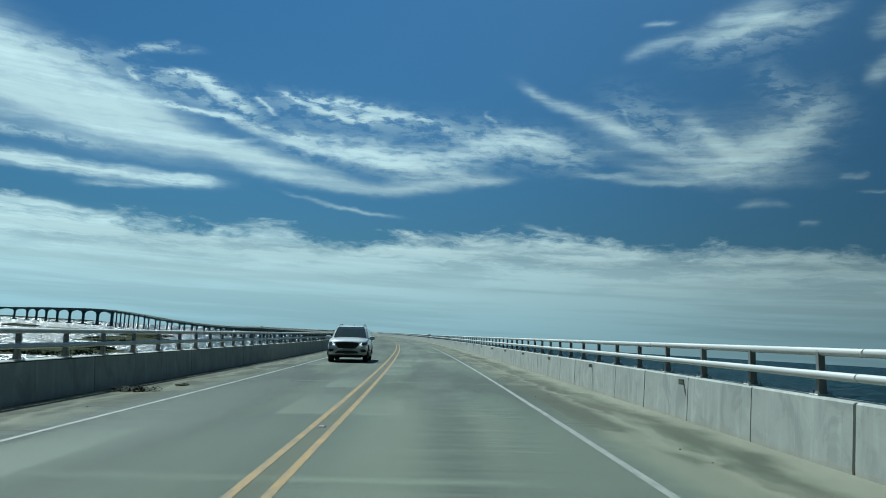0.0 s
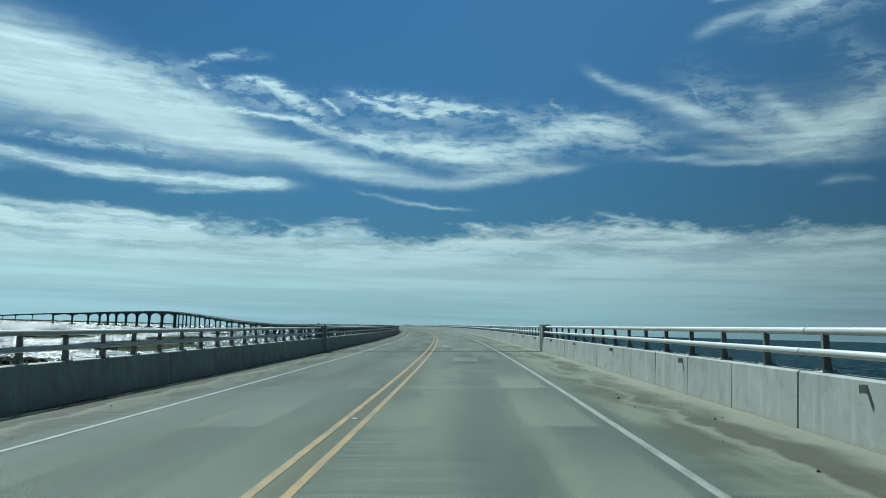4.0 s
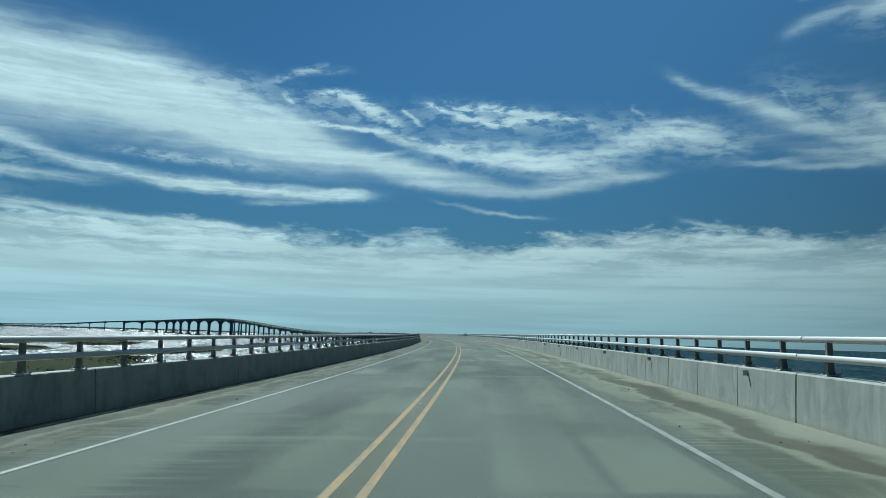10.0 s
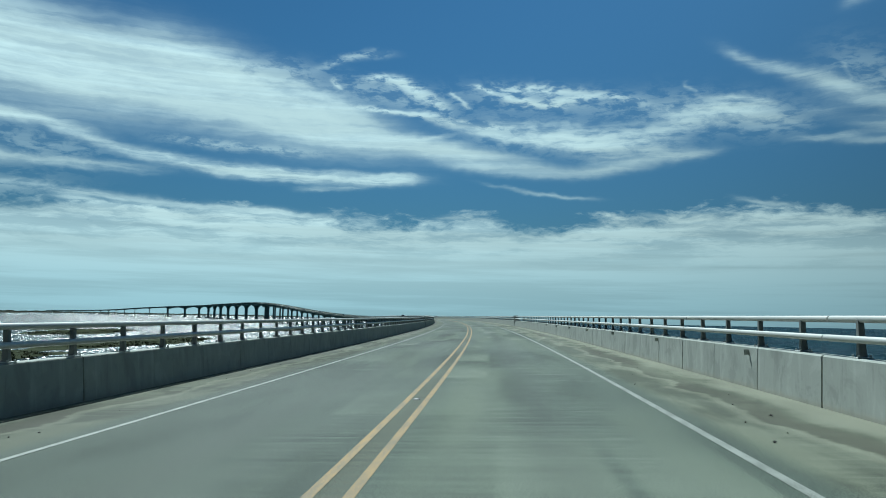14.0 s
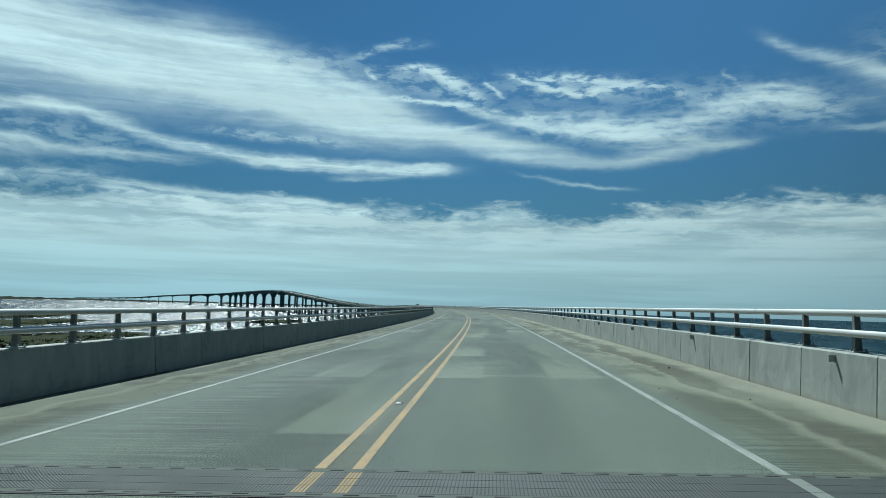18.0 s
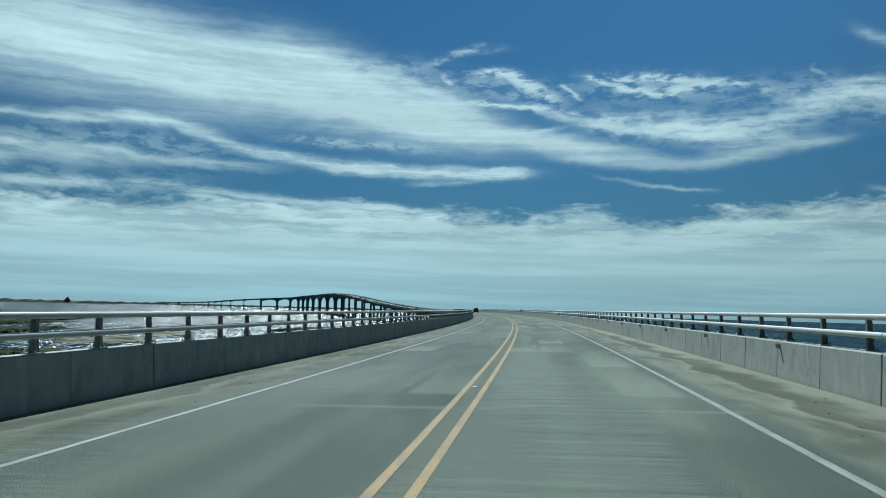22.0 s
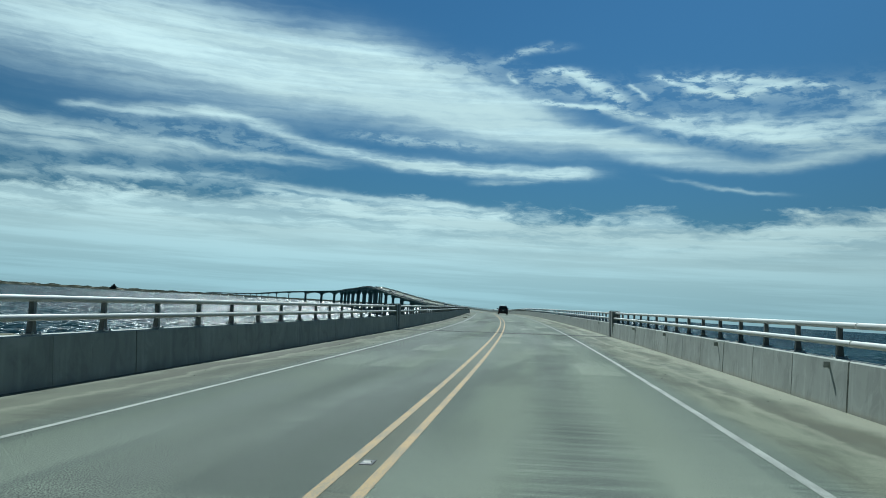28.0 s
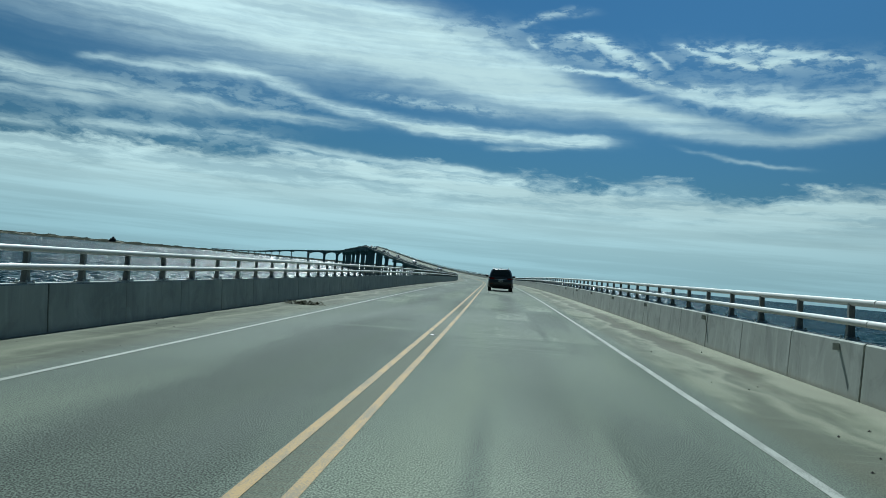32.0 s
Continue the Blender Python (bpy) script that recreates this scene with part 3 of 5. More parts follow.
def rail_material():
    k = Mat("aluminium_rail", (0.60, 0.60, 0.57), 0.5, 0.2)
    v = k.coord()
    f = k.noise(k.mapped(v, (9, 0.8, 9)), 1, 5, 0.6)
    k.colour(k.mix(f, (0.42, 0.425, 0.40), (0.56, 0.56, 0.53)))
    k.rough(k.span(f, 0.3, 0.7, 0.42, 0.6))
    return k.m


def water_material():
    k = Mat("sea_water", (0.006, 0.035, 0.042), 0.26, 0.0, 1.33)
    k.dull(0.32)
    pos = k.n.new("ShaderNodeNewGeometry").outputs["Position"]
    c = k.noise(pos, 0.006, 4, 0.55)
    k.colour(k.mix(k.span(c, 0.4, 0.65), (0.003, 0.022, 0.028), (0.007, 0.038, 0.044)))
    # wavelets: the slopes come straight from noise, fine chop on a longer swell
    chop = k.n.new("ShaderNodeTexNoise")
    px, py, _ = k.split(pos)
    wind = k.n.new("ShaderNodeCombineXYZ")
    k.put(wind.inputs[0], k.math("ADD", k.math("MULTIPLY", px, 0.8), k.math("MULTIPLY", py, 0.6)))
    k.put(wind.inputs[1], k.math("ADD", k.math("MULTIPLY", px, -0.13), k.math("MULTIPLY", py, 0.17)))
    k.l.new(wind.outputs[0], chop.inputs["Vector"])
    for key, val in (("Scale", 0.9), ("Detail", 3.0), ("Roughness", 0.6)):
        chop.inputs[key].default_value = val
    calm = k.span(k.noise(pos, 0.03, 4, 0.65), 0.35, 0.62, 0.7, 1.05)
    x, y, _ = k.split(chop.outputs["Color"])
    up = k.n.new("ShaderNodeCombineXYZ")
    # a fixed lean of every wavelet puts the sun's glitter into the normals
    k.put(up.inputs[0], k.math("ADD", k.math("MULTIPLY", k.math("MULTIPLY", k.math("SUBTRACT", x, 0.5), 3.2), calm), 0.20))
    k.put(up.inputs[1], k.math("SUBTRACT", k.math("MULTIPLY", k.math("MULTIPLY", k.math("SUBTRACT", y, 0.5), 4.4), calm), 0.38))
    up.inputs[2].default_value = 1.0
    nrm = k.n.new("ShaderNodeVectorMath")
    nrm.operation = "NORMALIZE"
    k.l.new(up.outputs[0], nrm.inputs[0])
    k.l.new(nrm.outputs[0], k.b.inputs["Normal"])
    return k.m


def marsh_material():
    k = Mat("marsh_ground", (0.1, 0.1, 0.06), 0.95)
    pos = k.n.new("ShaderNodeNewGeometry").outputs["Position"]
    f = k.noise(pos, 0.09, 6, 0.65)
    z = k.split(pos)[2]
    grass = k.mix(k.noise(pos, 0.6, 5, 0.7), (0.026, 0.034, 0.018), (0.050, 0.056, 0.030))
    sandy = k.mix(k.noise(pos, 0.25, 5), (0.050, 0.050, 0.036), (0.085, 0.082, 0.060))
    edge = k.math("ADD", z, k.math("MULTIPLY", f, 0.7))
    k.colour(k.mix(k.span(edge, -7.88, -7.74), sandy, grass))
    k.bump(k.noise(pos, 1.2, 5, 0.7), 0.8, 0.4)
    k.dull(0.03)
    return k.m


def sand_material():
    k = Mat("pale_sand", (0.4, 0.36, 0.28), 0.95)
    pos = k.n.new("ShaderNodeNewGeometry").outputs["Position"]
    f = k.noise(pos, 0.11, 6, 0.65)
    k.colour(k.mix(k.span(f, 0.42, 0.58), (0.20, 0.195, 0.15), (0.05, 0.052, 0.032)))
    k.bump(k.noise(pos, 0.9, 5, 0.7), 0.6, 0.2)
    k.dull(0.1)
    return k.m


M_DECK = deck_material()
M_WHITE = line_material("white_line_paint", (0.26, 0.275, 0.24), (0.12, 0.13, 0.11))
M_YELLOW = line_material("yellow_line_paint", (0.275, 0.166, 0.032), (0.12, 0.095, 0.045))
M_BARRIER = barrier_material()
M_CORE = plain("joint_filler", (0.05, 0.05, 0.047), 0.9)
M_RAIL = rail_material()
M_POST = plain("aluminium_post", (0.19, 0.20, 0.19), 0.6, 0.2)
M_PLATE = plain("steel_cover_plate", (0.105, 0.122, 0.116), 0.65, 0.15)
M_FOOT = plain("cast_aluminium_foot", (0.50, 0.51, 0.49), 0.45, 0.4)
M_STEEL = plain("dark_steel", (0.05, 0.052, 0.055), 0.6, 0.4)
M_STRIP = plain("edge_strip_concrete", (0.080, 0.092, 0.078), 0.8, 0.0, 0.2, 3.0, 0.2)
M_FINGER = plain("worn_finger_steel", (0.045, 0.053, 0.048), 0.75, 0.0, 0.2, 2.0)
M_HOUSE = plain("weathered_shingles", (0.06, 0.065, 0.062), 0.9, 0.0, 0.3, 0.5, 0.1)
M_RUBBER = plain("black_rubber", (0.012, 0.012, 0.012), 0.75)
M_GIRDER = plain("girder_concrete", (0.40, 0.40, 0.37), 0.85, 0.0, 0.15, 0.3, 0.15)
M_PIER = plain("pier_concrete", (0.42, 0.42, 0.39), 0.9, 0.0, 0.2, 0.4, 0.15)
M_WATER = water_material()
M_MARSH = marsh_material()
M_SAND = sand_material()
M_GRASS = plain("marsh_grass", (0.030, 0.036, 0.017), 0.95, 0.0, 0.6, 0.8, 0.02)
M_TREES = plain("far_woods", (0.016, 0.02, 0.014), 0.95, 0.0, 0.6, 0.03, 0.02)
M_SHORE = Mat("dune_scrub", (0.03, 0.03, 0.02), 0.95)
M_SHORE.dull(0.03)
_pos = M_SHORE.n.new("ShaderNodeNewGeometry").outputs["Position"]
_f = M_SHORE.noise(M_SHORE.mapped(_pos, (1, 1, 5)), 0.03, 6, 0.7)
M_SHORE.colour(M_SHORE.mix(M_SHORE.span(_f, 0.52, 0.62), (0.018, 0.023, 0.015), (0.16, 0.155, 0.125)))
M_SHORE = M_SHORE.m
M_REFL = plain("grey_delineator_plastic", (0.42, 0.44, 0.41), 0.5)
M_AMBER = plain("dull_reflector", (0.12, 0.115, 0.09), 0.45)
M_STONE = plain("road_grit", (0.035, 0.034, 0.03), 0.95, 0.0, 0.5, 9.0)
M_DEBRIS = plain("dry_weed", (0.055, 0.06, 0.032), 0.95, 0.0, 0.5, 20.0)


# ---------------------------------------------------------------- mesh helpers
def obj(name, bm, mat, parent=None, label="", smooth=False):
    me = bpy.data.meshes.new(name)
    bm.to_mesh(me)
    bm.free()
    me.materials.append(mat)
    if smooth:
        for poly in me.polygons:
            poly.use_smooth = True
    ob = new(name, me)
    if parent is not None:
        ob.parent = parent
    if label:
        ob["label"] = label
    return ob


def part(name, bm, mat, parent, label="", smooth=False):
    return obj(name, bm, mat, parent, label, smooth)


def share(ob, m, parent=None):
    """Another object on the mesh of ob."""
    o = bpy.data.objects.new(ob.name.split(".")[0], ob.data)
    scene.collection.objects.link(o)
    o.parent = parent
    o.matrix_local = m
    for key in ob.keys():
        o[key] = ob[key]
    return o


def thing(name, m, label, category, group="", kind=""):
    ob = new(name)
    ob.empty_display_size = 0.2
    ob.matrix_world = m
    return tagged(ob, label, category, group, kind)


def box(bm, x0, x1, y0, y1, z0, z1, bevel=0.0, seg=1):
    """A box added to bm, bevelled."""
    vs = bmesh.ops.create_cube(bm, size=1.0)["verts"]
    for v in vs:
        v.co = Vector((x0 + (v.co.x + 0.5) * (x1 - x0), y0 + (v.co.y + 0.5) * (y1 - y0), z0 + (v.co.z + 0.5) * (z1 - z0)))
    if bevel:
        es = list({e for v in vs for e in v.link_edges})
        bmesh.ops.bevel(bm, geom=es, offset=bevel, segments=seg, profile=0.5, affect="EDGES", clamp_overlap=True)
    return bm


def loft(bm, rings, closed=True, caps=True):
    """Skins a list of equal rings of points."""
    vv = [[bm.verts.new(p) for p in r] for r in rings]
    k = len(vv[0])
    for a, b in zip(vv, vv[1:]):
        for i in range(k if closed else k - 1):
            j = (i + 1) % k
            bm.faces.new((a[i], a[j], b[j], b[i]))
    if caps and closed:
        bm.faces.new(vv[0][::-1]), bm.faces.new(vv[-1])
    bmesh.ops.recalc_face_normals(bm, faces=bm.faces)
    return bm


def tube(bm, y0, y1, rx, rz, zc, xc=0.0, n=12):
    ring = [(xc + rx * math.cos(2 * math.pi * i / n), zc + rz * math.sin(2 * math.pi * i / n)) for i in range(n)]
    loft(bm, [[(x, y, z) for x, z in ring] for y in (y0, y1)], caps=False)
    for y in (y0, y1):
        bm.faces.new([bm.verts.new((x, y, z)) for x, z in ring])
    bmesh.ops.recalc_face_normals(bm, faces=bm.faces)
    return bm


# ---------------------------------------------------------------- the line of the bridge
S0, S1 = -80.0, 4200.0
SS = np.arange(S0, S1 + 0.5, 1.0)
_k = np.interp(SS, KNOT, BEND) / 1000
_g = np.interp(SS, KNOT, RISE) / 100
PSI = np.concatenate([[0.0], np.cumsum((_k[1:] + _k[:-1]) / 2)])
_i0 = int(-S0)
PSI += radians(TURN0) - PSI[_i0]
_h = (PSI[1:] + PSI[:-1]) / 2
CX = np.concatenate([[0.0], np.cumsum(-np.sin(_h))])
CY = np.concatenate([[0.0], np.cumsum(np.cos(_h))])
CZ = np.concatenate([[0.0], np.cumsum((_g[1:] + _g[:-1]) / 2)])
CX, CY, CZ = CX - CX[_i0], CY - CY[_i0], CZ - CZ[_i0]
WATER = -8.0


def lean(s):
    return np.interp(s, LEAN_S, LEAN) / 100


def at(s, o=0.0, up=0.0):
    h = np.interp(s, SS, PSI)
    return Vector((np.interp(s, SS, CX) + math.cos(h) * o, np.interp(s, SS, CY) + math.sin(h) * o, np.interp(s, SS, CZ) + up + lean(s) * o))


def along(s, o=0.0, up=0.0, turn=0.0, bank=True):
    """Pose on the bridge: x across to the right, y ahead, z up."""
    h = np.interp(s, SS, PSI)
    g = np.interp(s, KNOT, RISE) / 100
    e = lean(s) if bank else 0.0
    y = Vector((-math.sin(h), math.cos(h), g)).normalized()
    x = Vector((math.cos(h), math.sin(h), e)).normalized()
    z = x.cross(y).normalized()
    x = y.cross(z)
    m = Matrix((x, y, z)).transposed().to_4x4()
    m.translation = at(s, o, up)
    return m @ Matrix.Rotation(radians(turn), 4, "Z")


def ribbon(name, mat, profile, stations, parent=None, closed=False, label=""):
    """A strip along the bridge: profile of (across, up) at every station; UV in metres (across, along)."""
    verts, faces, uvs = [], [], []
    k = len(profile)
    for s in stations:
        for o, up in profile:
            verts.append(at(s, o, up))
    run = [0.0]
    for (o0, u0), (o1, u1) in zip(profile, profile[1:]):
        run.append(run[-1] + math.hypot(o1 - o0, u1 - u0))
    across = [o for o, _ in profile] if not closed else run
    for a in range(len(stations) - 1):
        for i in range(k if closed else k - 1):
            j = (i + 1) % k
            faces.append((a * k + i, a * k + j, (a + 1) * k + j, (a + 1) * k + i))
            uvs += [(across[i], stations[a]), (across[j], stations[a]), (across[j], stations[a + 1]), (across[i], stations[a + 1])]
    me = bpy.data.meshes.new(name)
    me.from_pydata(verts, [], faces)
    lay = me.uv_layers.new(name="UVMap")
    lay.data.foreach_set("uv", [c for q in uvs for c in q])
    me.materials.append(mat)
    me.update()
    ob = new(name, me)
    if parent is not None:
        ob.parent = parent
    if label:
        ob["label"] = label
    return ob


NEAR = list(np.arange(-78, 1000, 3.0))
FAR = list(np.arange(1000, 4190, 10.0))

# ---------------------------------------------------------------- water and land
bm = bmesh.new()
for x0, x1, y0, y1 in ((-9000, 9000, -9000, 9000),):
    vs = [bm.verts.new(p) for p in ((x0, y0, WATER), (x1, y0, WATER), (x1, y1, WATER), (x0, y1, WATER))]
    bm.faces.new(vs)
tagged(obj("water", bm, M_WATER), "dark teal sea water glittering with small wind waves", "water", kind="structure")


def mound(name, mat, cx, cy, rx, ry, rot, high, seed, label, rings=9, spokes=72, lumps=0.35):
    """A low island with a ragged outline."""
    bm = bmesh.new()
    c, s = math.cos(radians(rot)), math.sin(radians(rot))
    loops = []
    for i in range(rings + 1):
        f = i / rings
        loop = []
        for j in range(spokes):
            a = 2 * math.pi * j / spokes
            n1 = noise.fractal(Vector((math.cos(a) * 1.7 + seed, math.sin(a) * 1.7, seed * 0.37)), 1.0, 2.0, 4)
            r = f * (1 + lumps * n1)
            x, y = rx * r * math.cos(a), ry * r * math.sin(a)
            bumpy = 0.5 + 0.5 * noise.fractal(Vector((x * 0.03 + seed, y * 0.03, 0)), 1.0, 2.0, 3)
            z = high * (1 - f ** 2.5) * (0.45 + 0.75 * bumpy) - 0.25 * f - 0.2
            loop.append(bm.verts.new((cx + c * x - s * y, cy + s * x + c * y, WATER + max(z, -0.5))))
            if i == 0:
                break
        loops.append(loop)
    for j in range(spokes):
        bm.faces.new((loops[0][0], loops[1][j], loops[1][(j + 1) % spokes]))
    for a, b in zip(loops[1:], loops[2:]):
        for j in range(spokes):
            k = (j + 1) % spokes
            bm.faces.new((a[j], b[j], b[k], a[k]))
    bmesh.ops.recalc_face_normals(bm, faces=bm.faces)
    return tagged(obj(name, bm, mat, smooth=True), label, "island", "marsh islands", "structure")


# centre, half sizes, turn, height
ISLANDS = [
        (-112, 240, 60, 18, 107, 1.3), (-165, 430, 105, 26, 106, 1.4), (-215, 590, 78, 22, 103, 1.3), (-272, 540, 60, 20, 110, 1.5),
        (-325, 700, 85, 22, 112, 1.4), (-290, 865, 60, 14, 105, 1.2), (-405, 770, 90, 22, 115, 1.4), (-457, 858, 40, 10, 120, 1.2)]
for k, (cx, cy, rx, ry, rot, high) in enumerate(ISLANDS):
    mound("marsh_island", M_MARSH, cx, cy, rx, ry, rot, high, 3.1 * k + 1, "low dark marsh island with sparse grass in the shallows")


def grass_clumps(count, seed):
    """Ragged tussocks scattered over the islands, all in one mesh."""
    rng = random.Random(seed)
    verts, faces = [], []
    for q in range(count):
        cx, cy, rx, ry, rot, high = ISLANDS[rng.randrange(len(ISLANDS))]
        a, f = rng.uniform(0, 2 * math.pi), math.sqrt(rng.random()) * 0.8
        x, y = rx * f * math.cos(a), ry * f * math.sin(a)
        c, s = math.cos(radians(rot)), math.sin(radians(rot))
        px, py, pz = cx + c * x - s * y, cy + s * x + c * y, WATER + high * 0.45 * (1 - f ** 2.5)
        big = rng.uniform(0.2, 0.55) * (1.8 if rng.random() < 0.06 else 1.0)
        for j in range(7):
            b = rng.uniform(0, 2 * math.pi)
            r0, h = big * rng.uniform(0.1, 0.9), big * rng.uniform(0.35, 0.8)
            w = big * rng.uniform(0.2, 0.45)
            ox, oy = px + r0 * math.cos(b), py + r0 * math.sin(b)
            tx, ty = -math.sin(b) * w, math.cos(b) * w
            k = len(verts)
            verts += [(ox - tx, oy - ty, pz - 0.3), (ox + tx, oy + ty, pz - 0.3), (ox + tx * 0.6 + 0.3 * math.cos(b), oy + ty * 0.6 + 0.3 * math.sin(b), pz + h * 0.7), (ox + 0.4 * math.cos(b), oy + 0.4 * math.sin(b), pz + h)]
            faces.append((k, k + 1, k + 2, k + 3))
    me = bpy.data.meshes.new("marsh_grass")
    me.from_pydata(verts, [], faces)
    me.materials.append(M_GRASS)
    return tagged(new("marsh_grass", me), "dark olive tussocks of marsh grass on the islands", "grass", kind="stuff")


grass_clumps(9000, 5)
for k, (cx, cy, rx, ry, rot, high) in enumerate([(-260, 704, 40, 17, 110, 0.8), (-285, 758, 32, 12, 115, 0.6)]):
    mound("sand_bar", M_SAND, cx, cy, rx, ry, rot, high, 7.3 * k + 2, "pale wet sand bar with scattered weed")


def shore(name, mat, az0, az1, dist0, dist1, base, top, seed, label, eye=(-130, 680)):
    """A long far strand seen low over the water."""
    bm = bmesh.new()
    rows = []
    count = 220
    for i in range(count + 1):
        f = i / count
        a = radians(az0 + (az1 - az0) * f)
        d = dist0 + (dist1 - dist0) * f
        n = noise.fractal(Vector((f * 46, seed, 0)), 1.0, 2.0, 6)
        fade = min(1.0, 12 * f, 12 * (1 - f))
        h = max(0.4, (base + (top - base) * (0.5 + 0.7 * n)) * fade)
        rows.append([(eye[0] - math.sin(a) * q, eye[1] + math.cos(a) * q, WATER + z) for q, z in ((d, -0.3), (d + 25, h * 0.4), (d + 60, h), (d + 160, h * 0.9), (d + 260, -0.3))])
    loft(bm, rows, closed=False)
    return tagged(obj(name, bm, mat), label, "shore", kind="structure")


shore("far_shore", M_SHORE, 46, 75, 2700, 2100, 5, 11, 2.0, "far wooded dune shore low over the water")
shore("far_strand", M_TREES, 24, 50, 4100, 3300, 5, 9, 5.0, "distant dark strip of land along the horizon")

# ---------------------------------------------------------------- road
tagged(ribbon("road", M_DECK, [(-6.1, 0), (-4.4, 0), (-3.7, 0), (0, 0), (3.66, 0), (4.4, 0), (6.4, 0)], NEAR + FAR),
       "grey tined concrete bridge deck with sandy stained shoulders", "road", kind="structure")
for o, w in ((EDGE_R, 0.052), (EDGE_L, 0.043)):
    tagged(ribbon("edge_line", M_WHITE, [(o - w, 0.004), (o + w, 0.004)], NEAR + FAR), "worn white edge line painted on the deck", "road marking", "edge lines", "structure")
for o in (CENTRE_L, CENTRE_R):
    tagged(ribbon("centre_line", M_YELLOW, [(o - 0.048, 0.004), (o + 0.048, 0.004)], NEAR + FAR), "worn yellow stripe of the double centre line", "road marking", "centre lines", "structure")

# slab and girders under the deck
HUMP = [SPAN0 + SPAN * k for k in range(11)]


def girder_depth(s):
    if s <= HUMP[0] or s >= HUMP[-1]:
        return 2.2
    u = ((s - HUMP[0]) / SPAN) % 1.0
    return 2.9 + 3.4 * abs(2 * u - 1) ** 2.2


deck = thing("bridge_deck", Matrix.Translation(at(0, 0, -1)), "long concrete bridge deck on girders, rising to a high crossing", "bridge", kind="structure")
inv = deck.matrix_world.inverted()
sl = ribbon("slab", M_GIRDER, [(-6.35, -0.03), (6.55, -0.03), (6.55, -0.3), (-6.35, -0.3)], NEAR[::4] + FAR, closed=True)
sl.parent, sl.matrix_parent_inverse = deck, inv
for a, b, step in ((-78, 700, 12.0), (700, HUMP[0], 10.0), (HUMP[0], HUMP[-1], SPAN / 20), (HUMP[-1], 4190, 20.0)):
    bm = bmesh.new()
    rings = []
    for s in np.arange(a, b + 0.01, step):
        d = girder_depth(s)
        rings.append([at(s, o, u) for o, u in ((-4.6, -0.25), (4.8, -0.25), (4.1, -d), (-3.9, -d))])
    g = part("girder", loft(bm, rings), M_GIRDER, deck)
    g.matrix_parent_inverse = inv


def pier(s, main, cols=(-3.4, 3.4)):
    h = at(s, 0, -girder_depth(s)).z - WATER
    m = along(s, 0, 0, 0, False)
    m = Matrix.Translation((m.translation.x, m.translation.y, WATER)) @ Matrix.Rotation(np.interp(s, SS, PSI), 4, "Z")
    t = thing("bridge_pier", m, "tall concrete pier with flared head, footing in the water" if main else "two-column concrete bent carrying the deck over the water", "pier", "bridge piers")
    bm = bmesh.new()
    if main:
        rings = [[(x * w, y * q, z) for x, y in ((-1, -.6), (-.6, -1), (.6, -1), (1, -.6), (1, .6), (.6, 1), (-.6, 1), (-1, .6))]
                 for z, w, q in ((0.5, 2.7, 1.5), (h * 0.55, 2.5, 1.35), (h - 3, 2.6, 1.4), (h - 0.6, 4.0, 1.9), (h + 0.1, 4.1, 1.95))]
        part("column", loft(bm, rings), M_PIER, t)
        part("footing", box(bmesh.new(), -6.5, 6.5, -4.5, 4.5, -2.5, 1.6, 0.25), M_PIER, t)
    else:
        first = None
        for x in cols:
            if first is None:
                r = [[(1.05 * math.cos((k + 0.5) * math.pi / 4), 1.05 * math.sin((k + 0.5) * math.pi / 4), z) for k in range(8)] for z in (-2.5, h - 1.2)]
                first = part("column", loft(bm, r), M_PIER, t)
                first.location = (x, 0, 0)
            else:
                share(first, Matrix.Translation((x, 0, 0)), t)
        part("cap", box(bmesh.new(), -5.2, 5.2, -1.1, 1.1, h - 1.4, h + 0.1, 0.08), M_PIER, t)
    return t


for s in HUMP:
    pier(s, True)
for s in np.arange(SPAN0 - 45, 300, -50.0):
    pier(float(s), False)
for s in np.arange(275, -78, -40.0):
    pier(float(s), False)
for s in np.arange(HUMP[-1] + 130, 4150, 130.0):
    pier(float(s), False, (0.0,))

# ---------------------------------------------------------------- expansion joints and barriers
ENDS = [-76.0] + JOINTS


def wall_profile(y0, y1):
    """Concrete barrier block between y0 and y1; x grows away from the road."""
    prof = [(0.0, -0.05), (0.0, 0.05), (0.035, WALL_H - 0.02), (0.055, WALL_H), (0.30, WALL_H), (0.32, WALL_H - 0.02), (0.32, -0.05)]
    bm = bmesh.new()
    c = 0.008
    ins = [(x + (0.008 if x < 0.1 else -0.008), z) for x, z in prof]
    loft(bm, [[(x, y0, z) for x, z in ins], [(x, y0 + c, z) for x, z in prof], [(x, y1 - c, z) for x, z in prof], [(x, y1, z) for x, z in ins]])
    return bm


def post_mesh():
    bm = bmesh.new()
    rings = [[(x * 1.0 + 0.175, y, z) for x, y in ((-dx, -dy), (dx, -dy), (dx, dy), (-dx, dy))] for z, dx, dy in
             ((0.015, 0.06, 0.062), (0.04, 0.055, 0.048), (0.12, 0.048, 0.04), (0.26, 0.042, 0.035), (0.54, 0.04, 0.032))]
    return loft(bm, rings)


def base_plate_mesh():
    bm = bmesh.new()
    box(bm, 0.075, 0.28, -0.105, 0.105, 0.0, 0.02, 0.004)
    for x in (0.095, 0.25):
        for y in (-0.085, 0.085):
            ring = [(x + 0.018 * math.cos(k * math.pi / 3), y + 0.018 * math.sin(k * math.pi / 3)) for k in range(6)]
            loft(bm, [[(p, q, z) for p, q in ring] for z in (0.022, 0.05)])
    return bm


